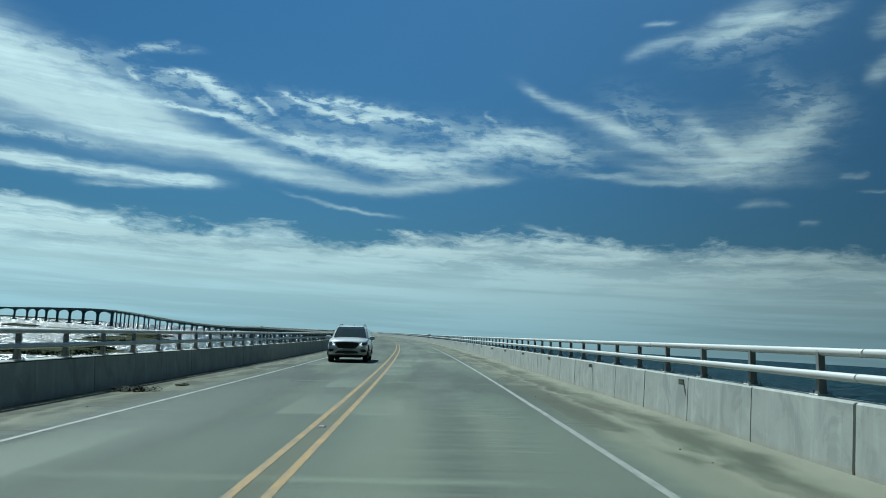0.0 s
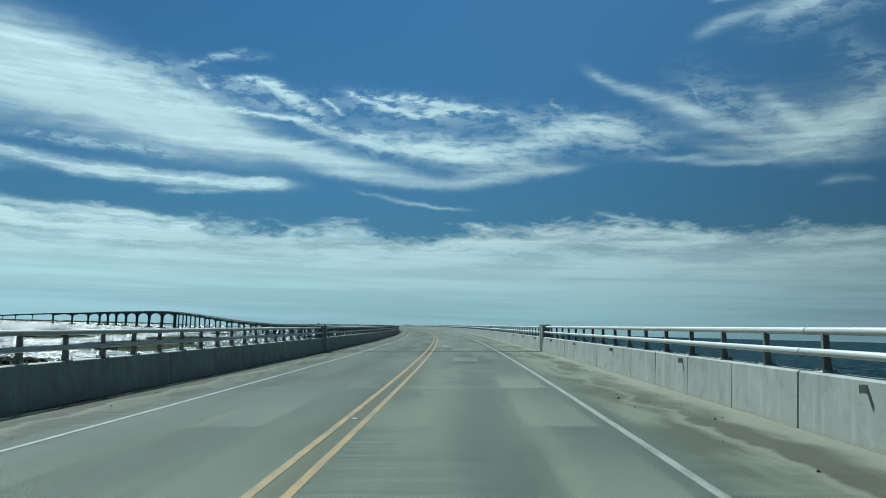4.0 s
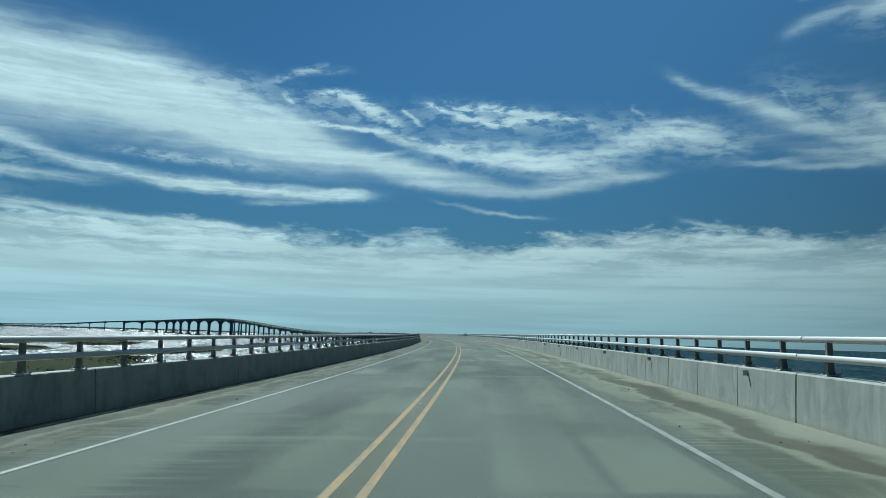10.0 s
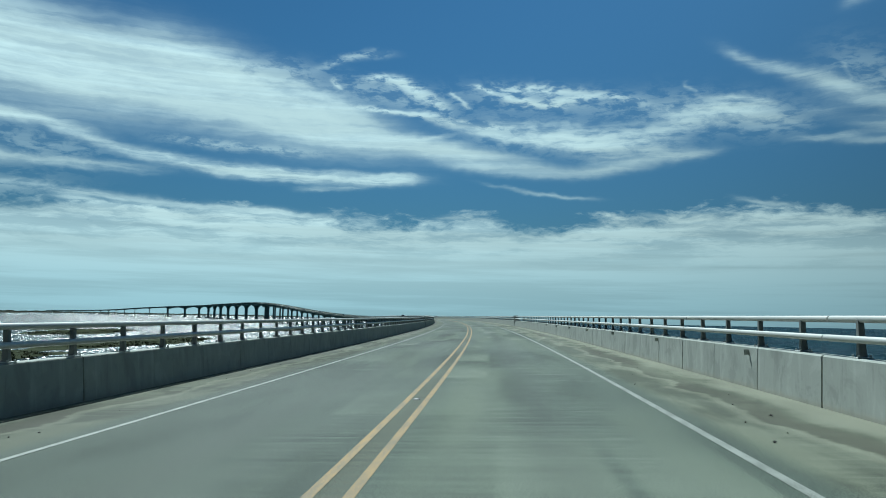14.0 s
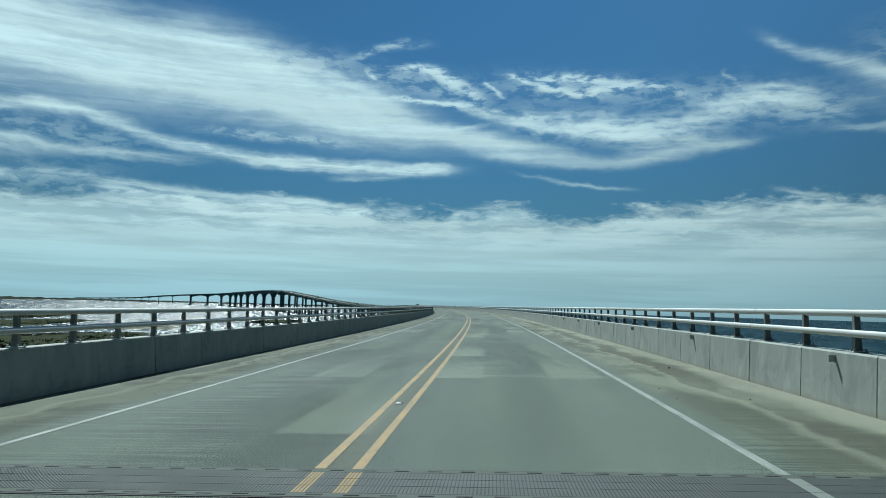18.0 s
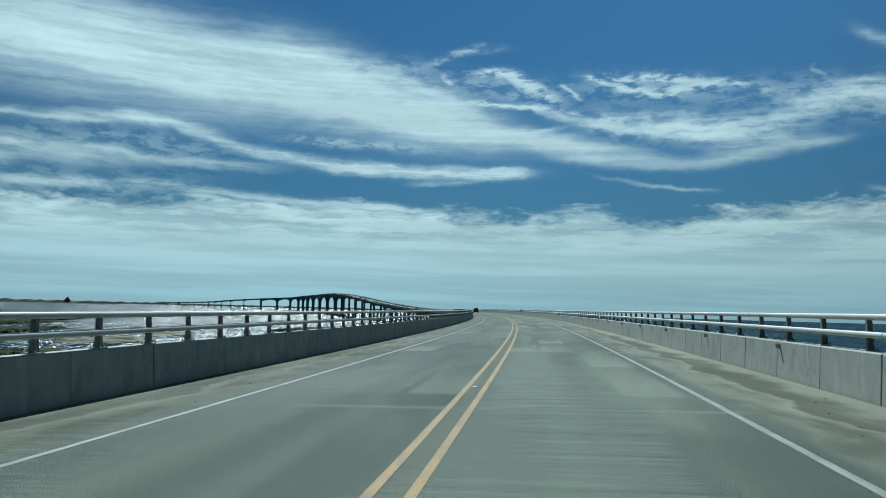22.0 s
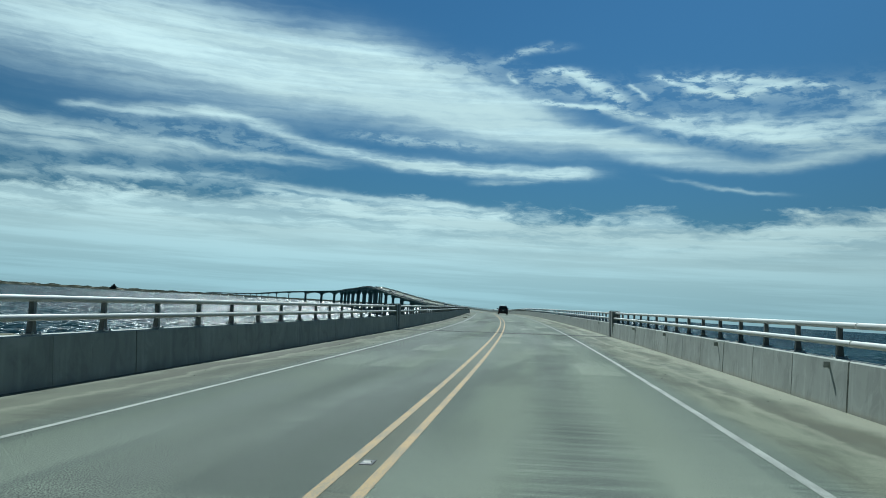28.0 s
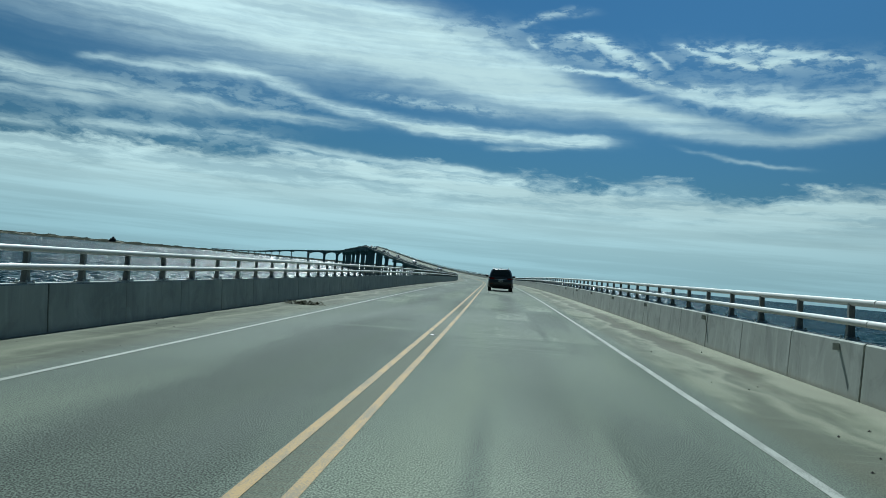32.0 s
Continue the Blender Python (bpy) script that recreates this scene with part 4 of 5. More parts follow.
def delineator_mesh():
    bm = bmesh.new()
    box(bm, -0.062, 0.03, -0.006, 0.006, 0.615, 0.715, 0.004)
    box(bm, 0.022, 0.045, -0.006, 0.07, 0.62, 0.71, 0.003)
    return bm


PROTO = {}


def proto(key, make, mat, smooth=False):
    """Shared meshes for repeated pieces, made once."""
    if key not in PROTO:
        bm = make()
        me = bpy.data.meshes.new(key)
        bm.to_mesh(me)
        bm.free()
        me.materials.append(mat)
        if smooth:
            for poly in me.polygons:
                poly.use_smooth = True
        PROTO[key] = me
    return PROTO[key]


def piece(name, me, m, parent, inv):
    ob = bpy.data.objects.new(name, me)
    scene.collection.objects.link(ob)
    ob.parent = parent
    ob.matrix_local = inv @ m
    return ob


PANEL = 2.515


def places(run, a, b, shift=0.0):
    """All places of a numbered row between a and b, carried on at its end spacings."""
    ks, ss = zip(*run)
    d0, d1 = (ss[1] - ss[0]) / (ks[1] - ks[0]), (ss[-1] - ss[-2]) / (ks[-1] - ks[-2])
    row = [ss[0] - d0 * q for q in range(int((ss[0] - a) / d0) + 1, 0, -1)]
    row += [float(v) for v in np.interp(range(ks[-1] + 1), ks, ss)]
    row += [ss[-1] + d1 * q for q in range(1, int(max(0, b - ss[-1]) / d1) + 2)]
    return [s + shift for s in row if a <= s + shift <= b]


def barrier(n, side):
    foot, turn = (RIGHT, 0.0) if side > 0 else (LEFT, 180.0)
    a, b = ENDS[n] + (0.78 if n else 0.0), ENDS[n + 1] - 0.78
    where = "in full sun" if side > 0 else "in its own shade"
    t = thing("bridge_barrier", along(a, foot), "pale concrete bridge barrier under an aluminium rail " + where, "barrier", "bridge barriers")
    inv = t.matrix_world.inverted()
    sg = 1 if side > 0 else -1
    core = ribbon("core", M_CORE, [(foot + sg * q, z) for q, z in ((0.05, -0.02), (0.06, WALL_H - 0.012), (0.28, WALL_H - 0.012), (0.29, -0.02))], list(np.linspace(a, b, int((b - a) / 3) + 2)), closed=True)
    core.parent, core.matrix_parent_inverse = t, inv
    shift = 0.0 if side > 0 else 1.1
    panel = proto("panel", lambda: wall_profile(-PANEL / 2, PANEL / 2), M_BARRIER)
    cuts = [a] + [s for s in places(WIDE[n], a, b, shift) if a + 0.4 < s < b - 0.4] + [b]
    for k, (s0, s1) in enumerate(zip(cuts, cuts[1:])):
        s0, s1 = s0 + (0.013 if k else 0.0), s1 - (0.013 if k < len(cuts) - 2 else 0.0)
        parts = max(1, round((s1 - s0) / 2.6))
        wide = (s1 - s0) / parts
        for q in range(parts):
            lo, hi = s0 + wide * q + 0.005, s0 + wide * (q + 1) - 0.005
            m = along((lo + hi) / 2, foot, 0, turn) @ Matrix.Diagonal((1, (hi - lo) / PANEL, 1, 1))
            piece("panel", panel, m, t, inv)
    pm, bp = proto("post", post_mesh, M_POST), proto("base_plate", base_plate_mesh, M_FOOT)
    for s in places(POSTS[n] if side > 0 else LEFT_POSTS[n], a + 0.4, b - 0.3):
        q = piece("post", pm, along(s, foot, WALL_H, turn), t, inv)
        piece("base_plate", bp, Matrix.Identity(4), q, Matrix.Identity(4))
    # rail lengths meet just past the wide joints
    for up, out, key in ((RAIL_H - WALL_H - 0.05, 0.165, "top_rail"), (0.255, 0.085, "lower_rail")):
        rail = proto(key, lambda: tube(bmesh.new(), -PANEL * 1.5, PANEL * 1.5, 0.052, 0.05, 0.0), M_RAIL, True)
        ends = [a - 0.1] + [s + 0.05 for s in cuts[1:-1]] + [b + 0.1]
        for s0, s1 in zip(ends, ends[1:]):
            m = along((s0 + s1) / 2, foot + sg * out, WALL_H + up, turn) @ Matrix.Diagonal((1, (s1 - s0 - 0.014) / (PANEL * 3), 1, 1))
            piece(key, rail, m, t, inv)
    if side > 0:
        dl = proto("delineator", delineator_mesh, M_REFL)
        for s in places(DELINEATORS[n], a, b):
            piece("delineator", dl, along(s, foot, 0, turn), t, inv)
    return t


RIGHT_WALLS = []
for n in range(4):
    RIGHT_WALLS.append(barrier(n, 1))
    barrier(n, -1)


M_STENCIL = plain("black_stencil_paint", (0.03, 0.032, 0.032), 0.8, 0.0, 0.4, 30.0)


def stencil(text, n, s, z, high):
    """A number sprayed on the road face of the right barrier."""
    cu = bpy.data.curves.new("stencil", "FONT")
    cu.body, cu.size, cu.extrude, cu.align_x, cu.align_y = text, high * 1.4, 0.0015, "CENTER", "CENTER"
    tmp = bpy.data.objects.new("stencil", cu)
    scene.collection.objects.link(tmp)
    bpy.context.view_layer.update()
    me = bpy.data.meshes.new_from_object(tmp.evaluated_get(bpy.context.evaluated_depsgraph_get()))
    bpy.data.objects.remove(tmp)
    me.materials.clear()
    me.materials.append(M_STENCIL)
    t = RIGHT_WALLS[n]
    turn = Matrix(((0, 0, -1, 0), (-1, 0, 0, 0), (0, 1, 0, 0), (0, 0, 0, 1)))
    ob = piece("stencilled_number", me, along(s, RIGHT) @ Matrix.Translation((0.05 * (z - 0.05) - 0.004, 0, z)) @ turn, t, t.matrix_world.inverted())
    ob["label"] = "black stencilled span number " + text
    return ob


for text, n, s, z, high in (("56", 1, 186.25, 0.19, 0.15), ("55", 1, 236.35, 0.43, 0.15), ("54", 1, 287.05, 0.22, 0.15), ("53", 1, 340.15, 0.22, 0.14)):
    stencil(text, n, s, z, high)


def deck_drain(s, o):
    t = thing("deck_drain", along(s, o), "small rectangular drain frame set in the sandy shoulder", "drain")
    for k, (x0, x1, y0, y1) in enumerate(((-0.22, 0.22, -0.30, -0.26), (-0.22, 0.22, 0.26, 0.30), (-0.22, -0.18, -0.26, 0.26), (0.18, 0.22, -0.26, 0.26))):
        part("frame_bar", box(bmesh.new(), x0, x1, y0, y1, -0.01, 0.012, 0.003), M_STEEL, t)
    part("cover", box(bmesh.new(), -0.17, 0.17, -0.25, 0.25, -0.01, 0.006, 0.002), M_STRIP, t)


deck_drain(DRAIN[0], DRAIN[1])


def pilaster(s, side):
    foot, turn = (RIGHT, 0.0) if side > 0 else (LEFT, 180.0)
    t = thing("joint_pillar", along(s, foot, 0, turn), "concrete end pillars with bolted steel cover plate at a joint", "pillar", "joint pillars")
    for y in (-0.5, 0.5):
        bm = bmesh.new()
        box(bm, -0.012, 0.42, y - 0.27, y + 0.27, -0.05, RAIL_H + 0.06, 0.018, 2)
        part("pillar", bm, M_BARRIER, t)
    bm = bmesh.new()
    box(bm, -0.028, -0.014, -0.30, 0.30, 0.06, RAIL_H + 0.09, 0.004)
    box(bm, -0.028, 0.44, -0.30, 0.30, RAIL_H + 0.075, RAIL_H + 0.09, 0.004)
    plate = part("cover_plate", bm, M_PLATE, t, "grey steel cover plate with bolts")
    for z in (0.2, 0.55, 0.9, 1.25):
        for y in (0.14, 0.22):
            bm = bmesh.new()
            loft(bm, [[(x, y + 0.016 * math.cos(k * math.pi / 3), z + 0.016 * math.sin(k * math.pi / 3)) for k in range(6)] for x in (-0.042, -0.028)])
            part("bolt", bm, M_PLATE, plate)
    return t


def plates(spans):
    """Raised plates (a0, a1, o0, o1, z, slot) along and across the deck, joined into one mesh."""
    verts, faces, slots = [], [], []
    for y0, y1, o0, o1, z, slot in spans:
        k = len(verts)
        verts += [at(y, o, h) for h in (0.001, z) for y, o in ((y0, o0), (y0, o1), (y1, o1), (y1, o0))]
        faces += [(k + 4, k + 5, k + 6, k + 7)] + [(k + i, k + (i + 1) % 4, k + 4 + (i + 1) % 4, k + 4 + i) for i in range(4)]
        slots += [slot] * 5
    me = bpy.data.meshes.new("plates")
    me.from_pydata(verts, [], faces)
    me.polygons.foreach_set("material_index", slots)
    return me


def finger_joint(s):
    t = thing("expansion_joint", along(s), "steel finger expansion joint with bolted edge strips across the deck", "expansion joint", "expansion joints")
    inv = t.matrix_world.inverted()

    def lay(name, spans, mats):
        me = plates(spans)
        for m in mats:
            me.materials.append(m)
        ob = new(name, me)
        ob.parent, ob.matrix_parent_inverse = t, inv
        return ob

    lo, hi = LEFT + 0.02, RIGHT - 0.02
    lay("seal", [(s - 0.51, s + 0.51, lo, hi, 0.0055, 0)], [M_RUBBER])
    for a, b in ((-0.48, -0.365), (0.365, 0.48)):
        lay("edge_strip", [(s + a, s + b, lo, hi, 0.009, 0)], [M_STRIP])
        # the anchor pockets, laid on as thin raised black plates
        spans = []
        o = lo + 0.15
        while o < hi - 0.1:
            spans.append((s + (a + b) / 2 - 0.016, s + (a + b) / 2 + 0.016, o - 0.06, o + 0.06, 0.0125, 0))
            o += 0.275
        tagged(lay("anchor_pocket", spans, [M_RUBBER]), kind="stuff")
    spans = []
    o = lo
    while o < hi - 0.03:
        paint = 1 if min(abs(o - CENTRE_L), abs(o - CENTRE_R)) < 0.055 else 2 if min(abs(o - EDGE_L), abs(o - EDGE_R)) < 0.055 else 0
        for k in range(3):
            spans.append((s - 0.36 + k * 0.243, s - 0.36 + k * 0.243 + 0.232, o, o + 0.0205, 0.0095, paint))
        o += 0.029
    tagged(lay("finger", spans, [M_FINGER, M_YELLOW, M_WHITE]), kind="stuff")


for s, back in zip(JOINTS, (0.4, 0.75, 0.0, 0.0)):
    for side in (1, -1):
        pilaster(s, side)
    finger_joint(s - back)

# the same barrier further on, past the last joint
for foot, sg in ((RIGHT, 1), (LEFT, -1)):
    t = thing("far_barrier", along(JOINTS[-1] + 1, foot), "concrete barrier and rail of the climbing bridge", "barrier", "far barriers")
    inv = t.matrix_world.inverted()
    st = list(np.arange(JOINTS[-1] + 1, 1700, 6.0)) + list(np.arange(1700, 4190, 12.0))
    for nm, mat, prof in (("wall", M_BARRIER, [(0, 0), (0.04, WALL_H), (0.30, WALL_H), (0.32, -0.05)]),
                          ("lower_rail", M_RAIL, [(0.04, 0.98), (0.04, 1.08), (0.13, 1.08), (0.13, 0.98)]),
                          ("top_rail", M_RAIL, [(0.11, 1.26), (0.11, 1.36), (0.21, 1.36), (0.21, 1.26)])):
        ob = ribbon(nm, mat, [(foot + sg * x, z) for x, z in prof], st, closed=True)
        ob.parent, ob.matrix_parent_inverse = t, inv
    bm = bmesh.new()
    for s in np.arange(JOINTS[-1] + 2, 1800, 1.915):
        vs = [bm.verts.new(at(s + y, foot + sg * x, z)) for z, w in ((WALL_H, 0.09), (1.28, 0.055)) for x, y in ((0.12, -w), (0.2, -w), (0.2, w), (0.12, w))]
        for i in range(4):
            j = (i + 1) % 4
            bm.faces.new((vs[i], vs[j], vs[4 + j], vs[4 + i]))
    ob = part("post", bm, M_POST, t)
    ob.matrix_parent_inverse = inv
    tagged(ob, kind="stuff")


# a house with a steep roof and a mast stands on the far dunes
def far_house():
    a = radians(50.2)
    p = Vector((-130 - math.sin(a) * 2560, 680 + math.cos(a) * 2560, WATER + 6))
    t = thing("far_house", Matrix.Translation(p) @ Matrix.Rotation(radians(35), 4, "Z"), "small dark house with a steep roof on the far dunes", "house")
    part("wall", box(bmesh.new(), -7, 7, -5, 5, -3, 6, 0.1), M_HOUSE, t)
    bm = bmesh.new()
    loft(bm, [[(x * w, y * w * 0.75, z) for x, y in ((-1, -1), (1, -1), (1, 1), (-1, 1))] for z, w in ((6.0, 7.6), (9.0, 3.0), (10.0, 3.0), (13.0, 0.5))])
    part("roof", bm, M_HOUSE, t)
    part("chimney", box(bmesh.new(), 2, 3.2, -1, 1, 7, 12.5, 0.05), M_HOUSE, t)
    part("porch", box(bmesh.new(), -11, -7, -4.5, 4.5, -3, 3, 0.1), M_HOUSE, t)


far_house()

# ---------------------------------------------------------------- road studs and litter
def stud(s):
    t = thing("road_stud", along(s, -0.065, 0.0), "small reflective road stud between the yellow stripes", "road stud", "road studs")
    bm = bmesh.new()
    loft(bm, [[(x * w, y * q, z) for x, y in ((-1, -1), (1, -1), (1, 1), (-1, 1))] for z, w, q in ((-0.002, 0.06, 0.11), (0.007, 0.056, 0.10), (0.011, 0.045, 0.075))])
    part("casting", bm, M_STEEL, t)
    bm = bmesh.new()
    loft(bm, [[(x * 0.034, y * q - 0.01, z) for x, y in ((-1, -1), (1, -1), (1, 1), (-1, 1))] for z, q in ((0.010, 0.045), (0.02, 0.025))])
    part("lens", bm, M_AMBER, t)


for s in STUDS:
    stud(s)


def weed(s, o, turn, size):
    """A tangle of dry stalks."""
    rnd = random.Random(int(s * 7))
    bm = bmesh.new()
    for _ in range(80):
        a, r = rnd.uniform(0, 6.28), rnd.uniform(0.02, 0.5) * size
        c = Vector((r * math.cos(a) * 0.9, r * math.sin(a) * 0.45, 0))
        d = Vector((math.cos(a + rnd.uniform(-1, 1)), math.sin(a + rnd.uniform(-1, 1)) * 0.6, 0)) * size * rnd.uniform(0.12, 0.3)
        w = d.cross(Vector((0, 0, 1))).normalized() * rnd.uniform(0.012, 0.032)
        h = rnd.uniform(0.02, 0.12) * size
        pts = [c, c + d * 0.5 + Vector((0, 0, h)), c + d + Vector((0, 0, h * rnd.uniform(0, 0.8)))]
        up = Vector((0, 0, 0.012))
        loft(bm, [[p - w, p + up, p + w] for p in pts])
    t = obj("dry_weed", bm, M_DEBRIS)
    t.matrix_world = along(s, o, 0.004, turn)
    return tagged(t, "small tangle of dry weed washed onto the shoulder", "weed", "weed tangles")


for s, o, turn, size in WEEDS:
    weed(s, o, turn, size)


# small dark stones and crumbs of rubber lie about the shoulders
def road_grit(count, seed):
    rng = random.Random(seed)
    verts, faces = [], []
    for q in range(count):
        side = rng.choice((-1, 1))
        o = rng.uniform(4.0, 5.6) * side
        r = rng.uniform(0.008, 0.018) * (1.7 if rng.random() < 0.08 else 1.0)
        m = along(rng.uniform(-10, 800), o, r * 0.35, rng.uniform(0, 360))
        k = len(verts)
        for x, y, z in ((1, 0, 0), (0, 1, 0), (-1, 0, 0), (0, -1, 0), (0, 0, 1), (0, 0, -0.5)):
            verts.append(m @ Vector((x * r * rng.uniform(0.8, 1.6), y * r * rng.uniform(0.7, 1.3), z * r * rng.uniform(0.5, 0.9))))
        for a, b, c in ((0, 1, 4), (1, 2, 4), (2, 3, 4), (3, 0, 4), (1, 0, 5), (2, 1, 5), (3, 2, 5), (0, 3, 5)):
            faces.append((k + a, k + b, k + c))
    me = bpy.data.meshes.new("road_grit")
    me.from_pydata(verts, [], faces)
    me.materials.append(M_STONE)
    return tagged(new("road_grit", me), "scattered small dark stones on the sandy shoulders", "stones", kind="stuff")


road_grit(1100, 11)

# ---------------------------------------------------------------- cars
M_GLASS = Mat("tinted_car_glass", (0.03, 0.042, 0.04), 0.06, 0.0, 1.6).m
M_TRIM = plain("black_trim", (0.018, 0.018, 0.019), 0.5)
M_CHROME = plain("bright_trim", (0.65, 0.66, 0.67), 0.18, 1.0, 0.04)
M_TYRE = plain("tyre_rubber", (0.014, 0.014, 0.014), 0.85)
M_ALLOY = plain("alloy_rim", (0.30, 0.30, 0.31), 0.3, 0.9)
M_LAMP = plain("headlamp_lens", (0.06, 0.065, 0.07), 0.08)
M_CLEAR = plain("white_lamp_band", (0.80, 0.82, 0.84), 0.15)
_clear = M_CLEAR.node_tree.nodes["Principled BSDF"]
_clear.inputs["Emission Color"].default_value = (0.9, 0.96, 1.0, 1)
_clear.inputs["Emission Strength"].default_value = 0.7
M_RED = plain("red_lamp_lens", (0.16, 0.008, 0.008), 0.15)
M_TAG = plain("plate_ground", (0.55, 0.56, 0.55), 0.4)


def paint(name, colour):
    k = Mat(name, colour, 0.28)
    k.b.inputs["Coat Weight"].default_value = 0.7
    k.b.inputs["Coat Roughness"].default_value = 0.05
    f = k.noise(k.coord(), 2.5, 4)
    k.colour(k.mix(f, tuple(c * 0.92 for c in colour), tuple(min(1, c * 1.06) for c in colour)))
    return k.m


CABIN = [(1.00, 1.32, -2.44, 0.905), (1.10, 1.18, -2.43, 0.895), (1.35, 0.84, -2.36, 0.835), (1.60, 0.48, -2.22, 0.755), (1.72, 0.22, -2.08, 0.68), (1.765, -0.25, -1.85, 0.52)]


def cabin_at(z):
    zs = [c[0] for c in CABIN]
    return [float(np.interp(z, zs, [c[k] for c in CABIN])) for k in (1, 2, 3)]


def suv(m, body_paint, label, group=""):
    t = thing("suv", m, label, "car", group)
    # lower body
    rings = []
    for y, w, zb, zt in ((-2.50, 0.80, 0.52, 0.97), (-2.44, 0.90, 0.42, 1.03), (-2.25, 0.95, 0.34, 1.06), (-1.6, 0.972, 0.30, 1.08), (-0.6, 0.978, 0.28, 1.08), (0.6, 0.978, 0.28, 1.09),
                         (1.15, 0.972, 0.28, 1.14), (1.6, 0.965, 0.30, 1.12), (2.05, 0.945, 0.32, 1.07), (2.3, 0.90, 0.34, 1.01), (2.42, 0.84, 0.37, 0.955), (2.48, 0.74, 0.42, 0.89)):
        half = [(w * 0.86, zb), (w * 0.97, zb + 0.06), (w, zb + (zt - zb) * 0.45), (w * 0.992, zb + (zt - zb) * 0.72), (w * 0.965, zt - 0.07), (w * 0.90, zt - 0.005), (w * 0.55, zt + 0.035), (w * 0.2, zt + 0.05)]
        rings.append([(x, y, z) for x, z in half] + [(-x, y, z) for x, z in reversed(half)])
    body = part("body", loft(bmesh.new(), rings), body_paint, t, smooth=True)
    # cabin with a rounded roof
    rings = []
    for z, yf, yr, hw in CABIN:
        half = [(hw * 0.55, yf + 0.05), (hw * 0.88, yf - 0.02), (hw, yf - 0.2), (hw * 1.005, (yf + yr) / 2), (hw, yr + 0.25), (hw * 0.93, yr + 0.04), (hw * 0.6, yr - 0.02)]
        rings.append([(x, y, z) for x, y in half] + [(-x, y, z) for x, y in reversed(half)])
    part("cabin", loft(bmesh.new(), rings), body_paint, t, smooth=True)

    def pane(name, rows, push):
        """Glass laid a little proud on the cabin: rows of points from sill to top."""
        bm = bmesh.new()
        inner = [[Vector(p) for p in r] for r in rows]
        outer = [[p + Vector(push) for p in r] for r in inner]
        loft(bm, [a + b[::-1] for a, b in zip(inner, outer)])
        return part(name, bm, M_GLASS, t)

    zz = (1.17, 1.30, 1.40, 1.50, 1.60, 1.69)
    rows = []
    for z in zz:
        yf, yr, hw = cabin_at(z)
        rows.append([(x * hw, yf + (0.055 if abs(x) < 0.6 else -0.005), z) for x in (-0.9, -0.5, 0, 0.5, 0.9)])
    pane("windscreen", rows, (0, 0.012, 0.006))
    rows = []
    for z in (1.16, 1.3, 1.45, 1.6):
        yf, yr, hw = cabin_at(z)
        rows.append([(x * hw, yr - (0.022 if abs(x) < 0.65 else -0.02), z) for x in (-0.84, -0.5, 0, 0.5, 0.84)])
    pane("rear_window", rows, (0, -0.014, 0.004))
    for sd in (-1, 1):
        for y0, y1, y0t, y1t in ((0.74, -0.15, 0.30, -0.15), (-0.17, -1.16, -0.17, -1.16), (-1.18, -2.06, -1.18, -1.92)):
            rows = []
            for z in (1.12, 1.3, 1.47, 1.6):
                f = (z - 1.12) / 0.48
                hw = cabin_at(z)[2]
                a, b = y0 + (y0t - y0) * f, y1 + (y1t - y1) * f
                rows.append([(sd * hw * 1.004, a, z), (sd * hw * 1.006, (a + b) / 2, z), (sd * hw * 1.004, b, z)])
            pane("side_window", rows, (sd * 0.01, 0, 0.002))
        # sill, arches, rails, mirror
        part("sill_trim", box(bmesh.new(), sd * 0.955 - 0.03, sd * 0.955 + 0.03, -1.05, 1.05, 0.26, 0.38, 0.015), M_TRIM, t)
        bm = bmesh.new()
        loft(bm, [[(sd * 0.60 + dx, y, z + dz) for dx, dz in ((-0.02, -0.015), (0.02, -0.015), (0.02, 0.015), (-0.02, 0.015))]
                  for y, z in ((0.12, 1.725), (0.0, 1.79), (-0.3, 1.825), (-1.3, 1.82), (-1.7, 1.79), (-1.85, 1.72))])
        part("roof_rail", bm, M_TRIM, t)
        bm = bmesh.new()
        box(bm, sd * 1.08 - 0.125, sd * 1.08 + 0.125, 0.62, 0.78, 1.07, 1.25, 0.06, 3)
        box(bm, min(sd * 0.88, sd * 1.0), max(sd * 0.88, sd * 1.0), 0.69, 0.75, 1.12, 1.15, 0.01)
        part("wing_mirror", bm, body_paint, t)
        for y in (0.0, -0.98):
            part("door_handle", box(bmesh.new(), sd * 0.985 - 0.012, sd * 0.985 + 0.012, y - 0.1, y + 0.1, 0.86, 0.89, 0.006), M_CHROME, t)
        for y in (0.80, -0.16, -1.16):
            bm = bmesh.new()
            loft(bm, [[(sd * (x + dx), y + dy, z) for dx, dy in ((-0.02, -0.004), (0.004, -0.004), (0.004, 0.004), (-0.02, 0.004))] for x, z in ((0.955, 0.38), (0.977, 0.645), (0.970, 0.863), (0.944, 1.02))])
            part("door_seam", bm, M_TRIM, t)
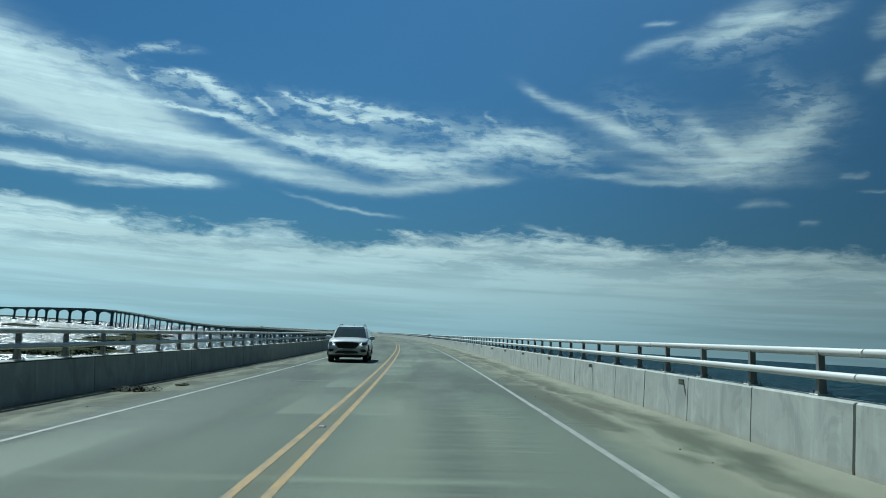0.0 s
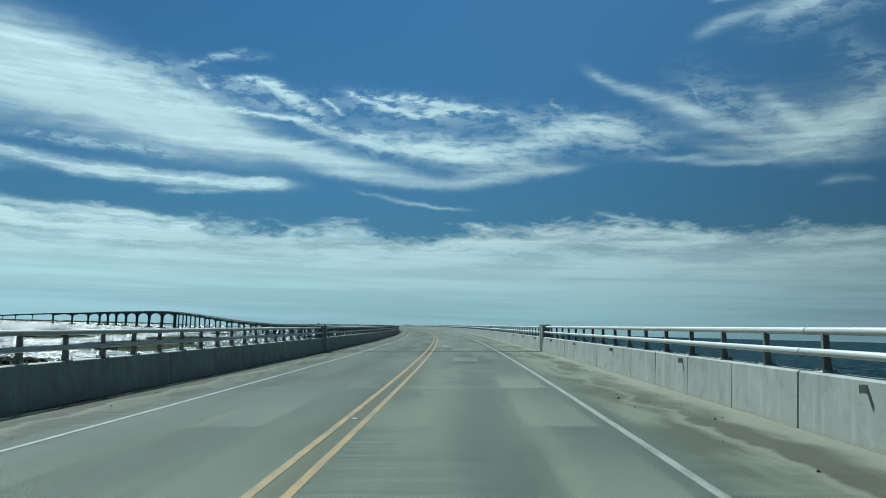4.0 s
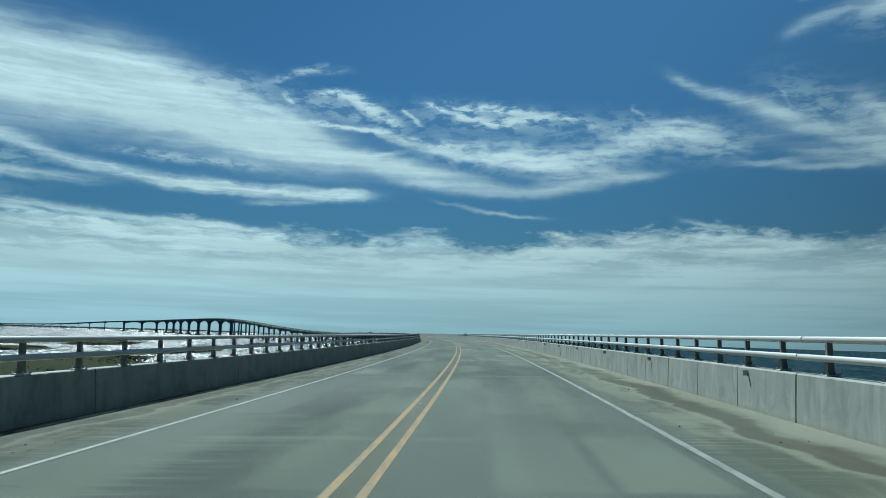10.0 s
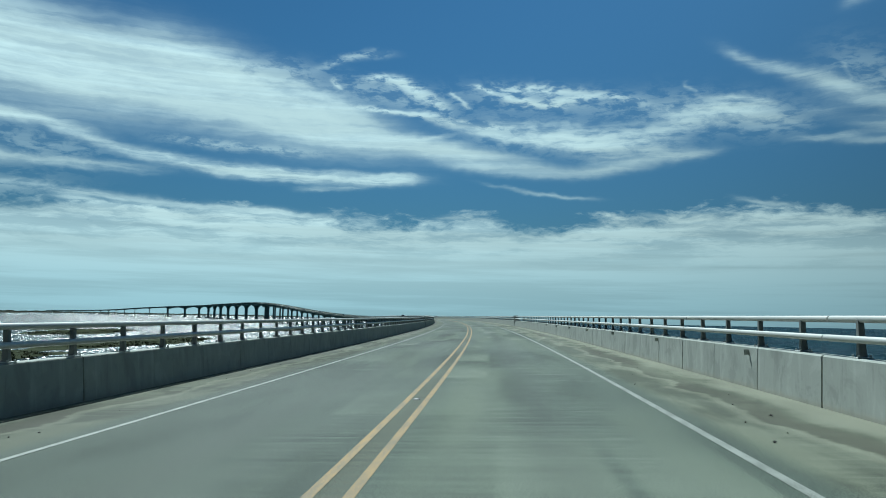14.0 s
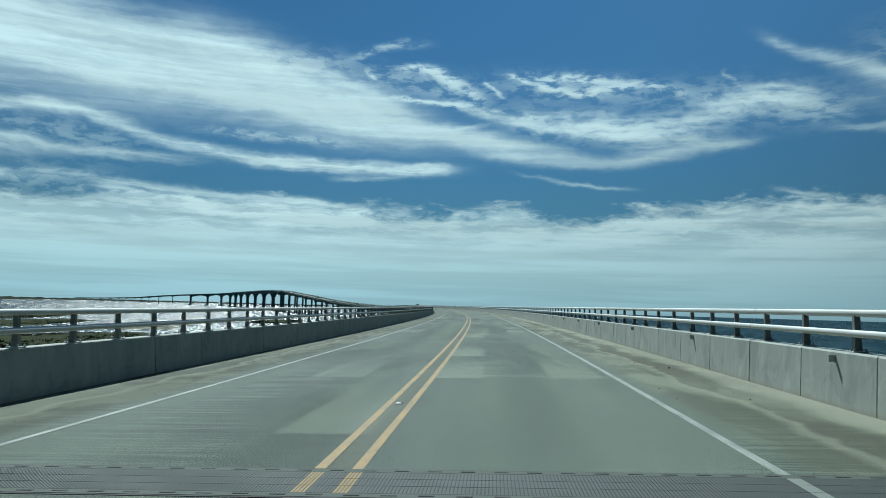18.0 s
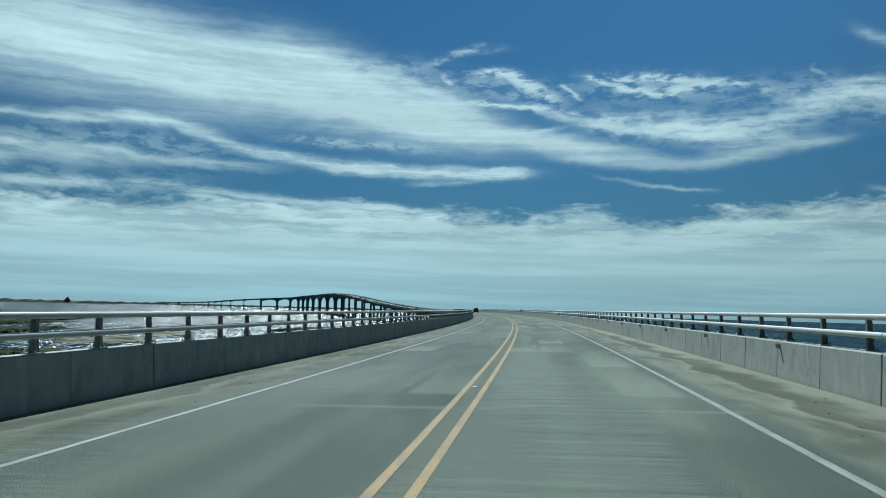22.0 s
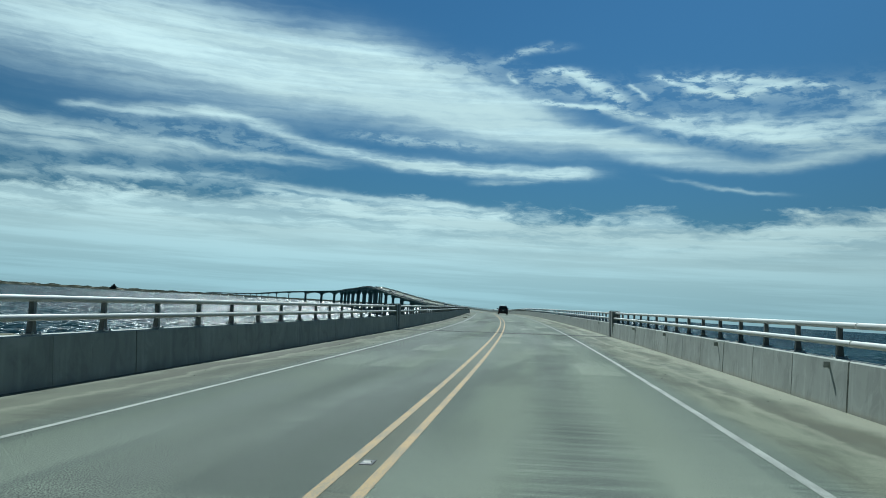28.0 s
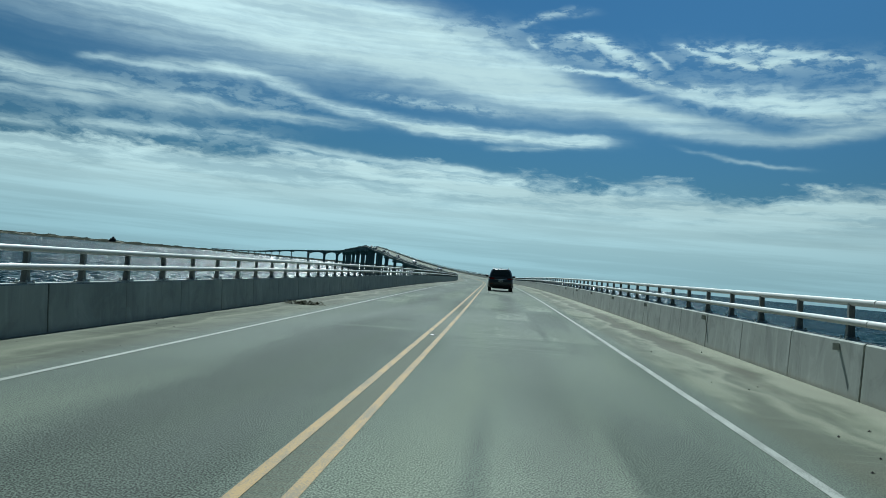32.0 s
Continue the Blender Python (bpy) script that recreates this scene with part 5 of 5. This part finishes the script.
        for y in (1.55, -1.40):
            bm = bmesh.new()
            n = 20
            loft(bm, [[(sd * x, y + r * math.cos(a), 0.375 + r * math.sin(a)) for a in [math.pi * 1.06 * k / n - 0.1 for k in range(n + 1)]] for x, r in ((0.80, 0.455), (0.984, 0.455), (0.984, 0.40), (0.80, 0.40))], closed=False)
            part("wheel_arch", bm, M_TRIM, t)
            bm = bmesh.new()
            loft(bm, [[(sd * x, y + r * math.cos(2 * math.pi * k / 28), 0.372 + r * math.sin(2 * math.pi * k / 28)) for k in range(28)]
                      for x, r in ((0.70, 0.30), (0.71, 0.36), (0.74, 0.372), (0.91, 0.372), (0.945, 0.36), (0.95, 0.29), (0.93, 0.27))])
            wheel = part("wheel", bm, M_TYRE, t, smooth=False)
            bm = bmesh.new()
            loft(bm, [[(sd * x, y + r * math.cos(2 * math.pi * k / 20), 0.372 + r * math.sin(2 * math.pi * k / 20)) for k in range(20)] for x, r in ((0.90, 0.26), (0.945, 0.265), (0.945, 0.235), (0.925, 0.22))])
            for k in range(5):
                a = 2 * math.pi * k / 5
                ca, sa = math.cos(a), math.sin(a)
                loft(bm, [[(sd * 0.94 + dx, y + r * ca - q * sa, 0.372 + r * sa + q * ca) for dx, q in ((-0.015, -w), (0.015, -w), (0.015, w), (-0.015, w))] for r, w in ((0.02, 0.05), (0.24, 0.028))])
            part("rim", bm, M_ALLOY, wheel)
    # front: pieces that follow the curve of the nose
    def nose(x):
        return float(np.interp(abs(x), (0, 0.55, 0.74, 0.84, 0.90, 0.945, 0.97), (2.505, 2.495, 2.478, 2.42, 2.30, 2.05, 1.6)))

    def patch(name, pts, mat, parent, proud=0.03, deep=0.12):
        """A plate of (across, up) corners laid on the nose."""
        bm = bmesh.new()
        loft(bm, [[(x, nose(x) + k, z) for x, z in pts] for k in (proud, -deep)])
        return part(name, bm, mat, parent)

    grille = patch("grille", [(-0.58, 0.93), (-0.52, 0.80), (-0.42, 0.66), (-0.2, 0.645), (0, 0.64), (0.2, 0.645), (0.42, 0.66), (0.52, 0.80), (0.58, 0.93), (0.3, 0.955), (0, 0.96), (-0.3, 0.955)], M_TRIM, t)
    for z, w in ((0.70, 0.42), (0.76, 0.46), (0.82, 0.49), (0.88, 0.52)):
        patch("grille_bar", [(-w, z), (-w / 2, z - 0.004), (0, z - 0.006), (w / 2, z - 0.004), (w, z), (w, z + 0.012), (w / 2, z + 0.008), (0, z + 0.006), (-w / 2, z + 0.008), (-w, z + 0.012)], M_STEEL, grille, 0.036)
    patch("grille_frame", [(-0.60, 0.94), (-0.54, 0.80), (-0.44, 0.63), (-0.2, 0.61), (0.2, 0.61), (0.44, 0.63), (0.54, 0.80), (0.60, 0.94), (0.565, 0.94), (0.505, 0.80), (0.41, 0.665), (0.2, 0.645), (-0.2, 0.645), (-0.41, 0.665), (-0.505, 0.80), (-0.565, 0.94)], M_CHROME, grille, 0.045)
    bm = bmesh.new()
    n = 16
    outer = [[(0.095 * q * math.cos(2 * math.pi * k / n), y, 0.80 + 0.08 * q * math.sin(2 * math.pi * k / n)) for k in range(n)] for q, y in ((1, 2.50), (1, 2.56), (0.78, 2.56), (0.78, 2.50))]
    part("badge", loft(bm, outer), M_STEEL, grille)
    for sd in (-1, 1):
        lamp_part = patch("headlamp", [(sd * x, z) for x, z in ((0.60, 0.83), (0.74, 0.815), (0.86, 0.825), (0.925, 0.87), (0.945, 0.945), (0.90, 0.955), (0.80, 0.955), (0.66, 0.945))], M_LAMP, t, 0.045)
        patch("running_light", [(sd * x, z) for x, z in ((0.665, 0.945), (0.72, 0.945), (0.66, 0.845), (0.70, 0.84), (0.70, 0.815), (0.585, 0.82), (0.61, 0.86))], M_CLEAR, lamp_part, 0.10)
        patch("fog_lamp_pocket", [(sd * x, z) for x, z in ((0.62, 0.605), (0.66, 0.515), (0.80, 0.485), (0.88, 0.50), (0.885, 0.61), (0.80, 0.625))], M_TRIM, t, 0.07)
        # rear lamps
        bm = bmesh.new()
        loft(bm, [[(sd * x, y, z) for x, y, z in r] for r in (((0.50, -2.515, 0.93), (0.80, -2.50, 0.93), (0.945, -2.30, 0.95), (0.945, -2.2, 0.95), (0.5, -2.40, 0.95)), ((0.50, -2.50, 1.04), (0.80, -2.485, 1.05), (0.925, -2.28, 1.06), (0.925, -2.2, 1.06), (0.5, -2.38, 1.06)))])
        part("tail_lamp", bm, M_RED, t)
        part("bumper_reflector", box(bmesh.new(), sd * 0.7 - 0.09, sd * 0.7 + 0.09, -2.53, -2.50, 0.56, 0.59, 0.005), M_RED, t)
    patch("lower_intake", [(-0.56, 0.435), (-0.3, 0.425), (0, 0.42), (0.3, 0.425), (0.56, 0.435), (0.47, 0.53), (0.2, 0.545), (-0.2, 0.545), (-0.47, 0.53)], M_TRIM, t, 0.03)
    patch("skid_trim", [(-0.58, 0.395), (0, 0.385), (0.58, 0.395), (0.58, 0.425), (0, 0.415), (-0.58, 0.425)], M_CHROME, t, 0.035)
    part("front_valance", box(bmesh.new(), -0.76, 0.76, 1.9, 2.38, 0.26, 0.38, 0.04, 2), M_TRIM, t)
    part("rear_bumper", box(bmesh.new(), -0.84, 0.84, -2.53, -2.3, 0.36, 0.56, 0.04, 2), M_TRIM, t)
    part("tailgate_trim", box(bmesh.new(), -0.42, 0.42, -2.525, -2.46, 0.905, 0.945, 0.01), M_CHROME, t)
    plate = part("number_plate", box(bmesh.new(), -0.155, 0.155, -2.535, -2.49, 0.72, 0.88, 0.004), M_TAG, t, "pale number plate with plain dark bars")
    part("plate_bar", box(bmesh.new(), -0.11, 0.11, -2.5395, -2.534, 0.775, 0.83), M_TRIM, plate)
    part("underbody", box(bmesh.new(), -0.66, 0.66, -2.2, 2.0, 0.22, 0.34, 0.03), M_TRIM, t)
    part("wiper", box(bmesh.new(), -0.5, 0.05, 1.06, 1.09, 1.205, 1.22), M_TRIM, t)
    part("roof_spoiler", box(bmesh.new(), -0.62, 0.62, -2.26, -2.0, 1.665, 1.70, 0.015), body_paint, t)
    part("aerial_fin", box(bmesh.new(), -0.02, 0.02, -1.75, -1.6, 1.74, 1.82, 0.012), M_TRIM, t)
    return t


P_WHITE = paint("pearl_white_paint", (0.58, 0.61, 0.60))
P_DARK = paint("near_black_paint", (0.036, 0.044, 0.050))
P_GREY = paint("silver_paint", (0.30, 0.31, 0.32))
suv(along(ONCOMING, -2.02, 0.0, 180), P_WHITE, "pearl white family suv with a dark grille facing along the lane")
dark = suv(along(LEADER, 1.6, 0.0), P_DARK, "near-black suv with roof rails seen from behind on the deck")
# small cars far up the climb
silver = suv(along(1215, -2.0, 0.0, 180), P_GREY, "small silver car far up the climbing bridge", "far cars")
for s, o, turn, src in ((1290, -2.0, 180, dark), (1345, -2.0, 180, silver), (1372, -2.0, 180, dark), (1440, -2.0, 180, silver), (1505, -2.0, 180, dark), (1120, -2.0, 180, dark)):
    c = copy_thing(src, along(s, o, 0.0, turn))
    tagged(c, "small dark car far up the climbing bridge" if src is dark else "small silver car far up the climbing bridge", "car", "far cars")
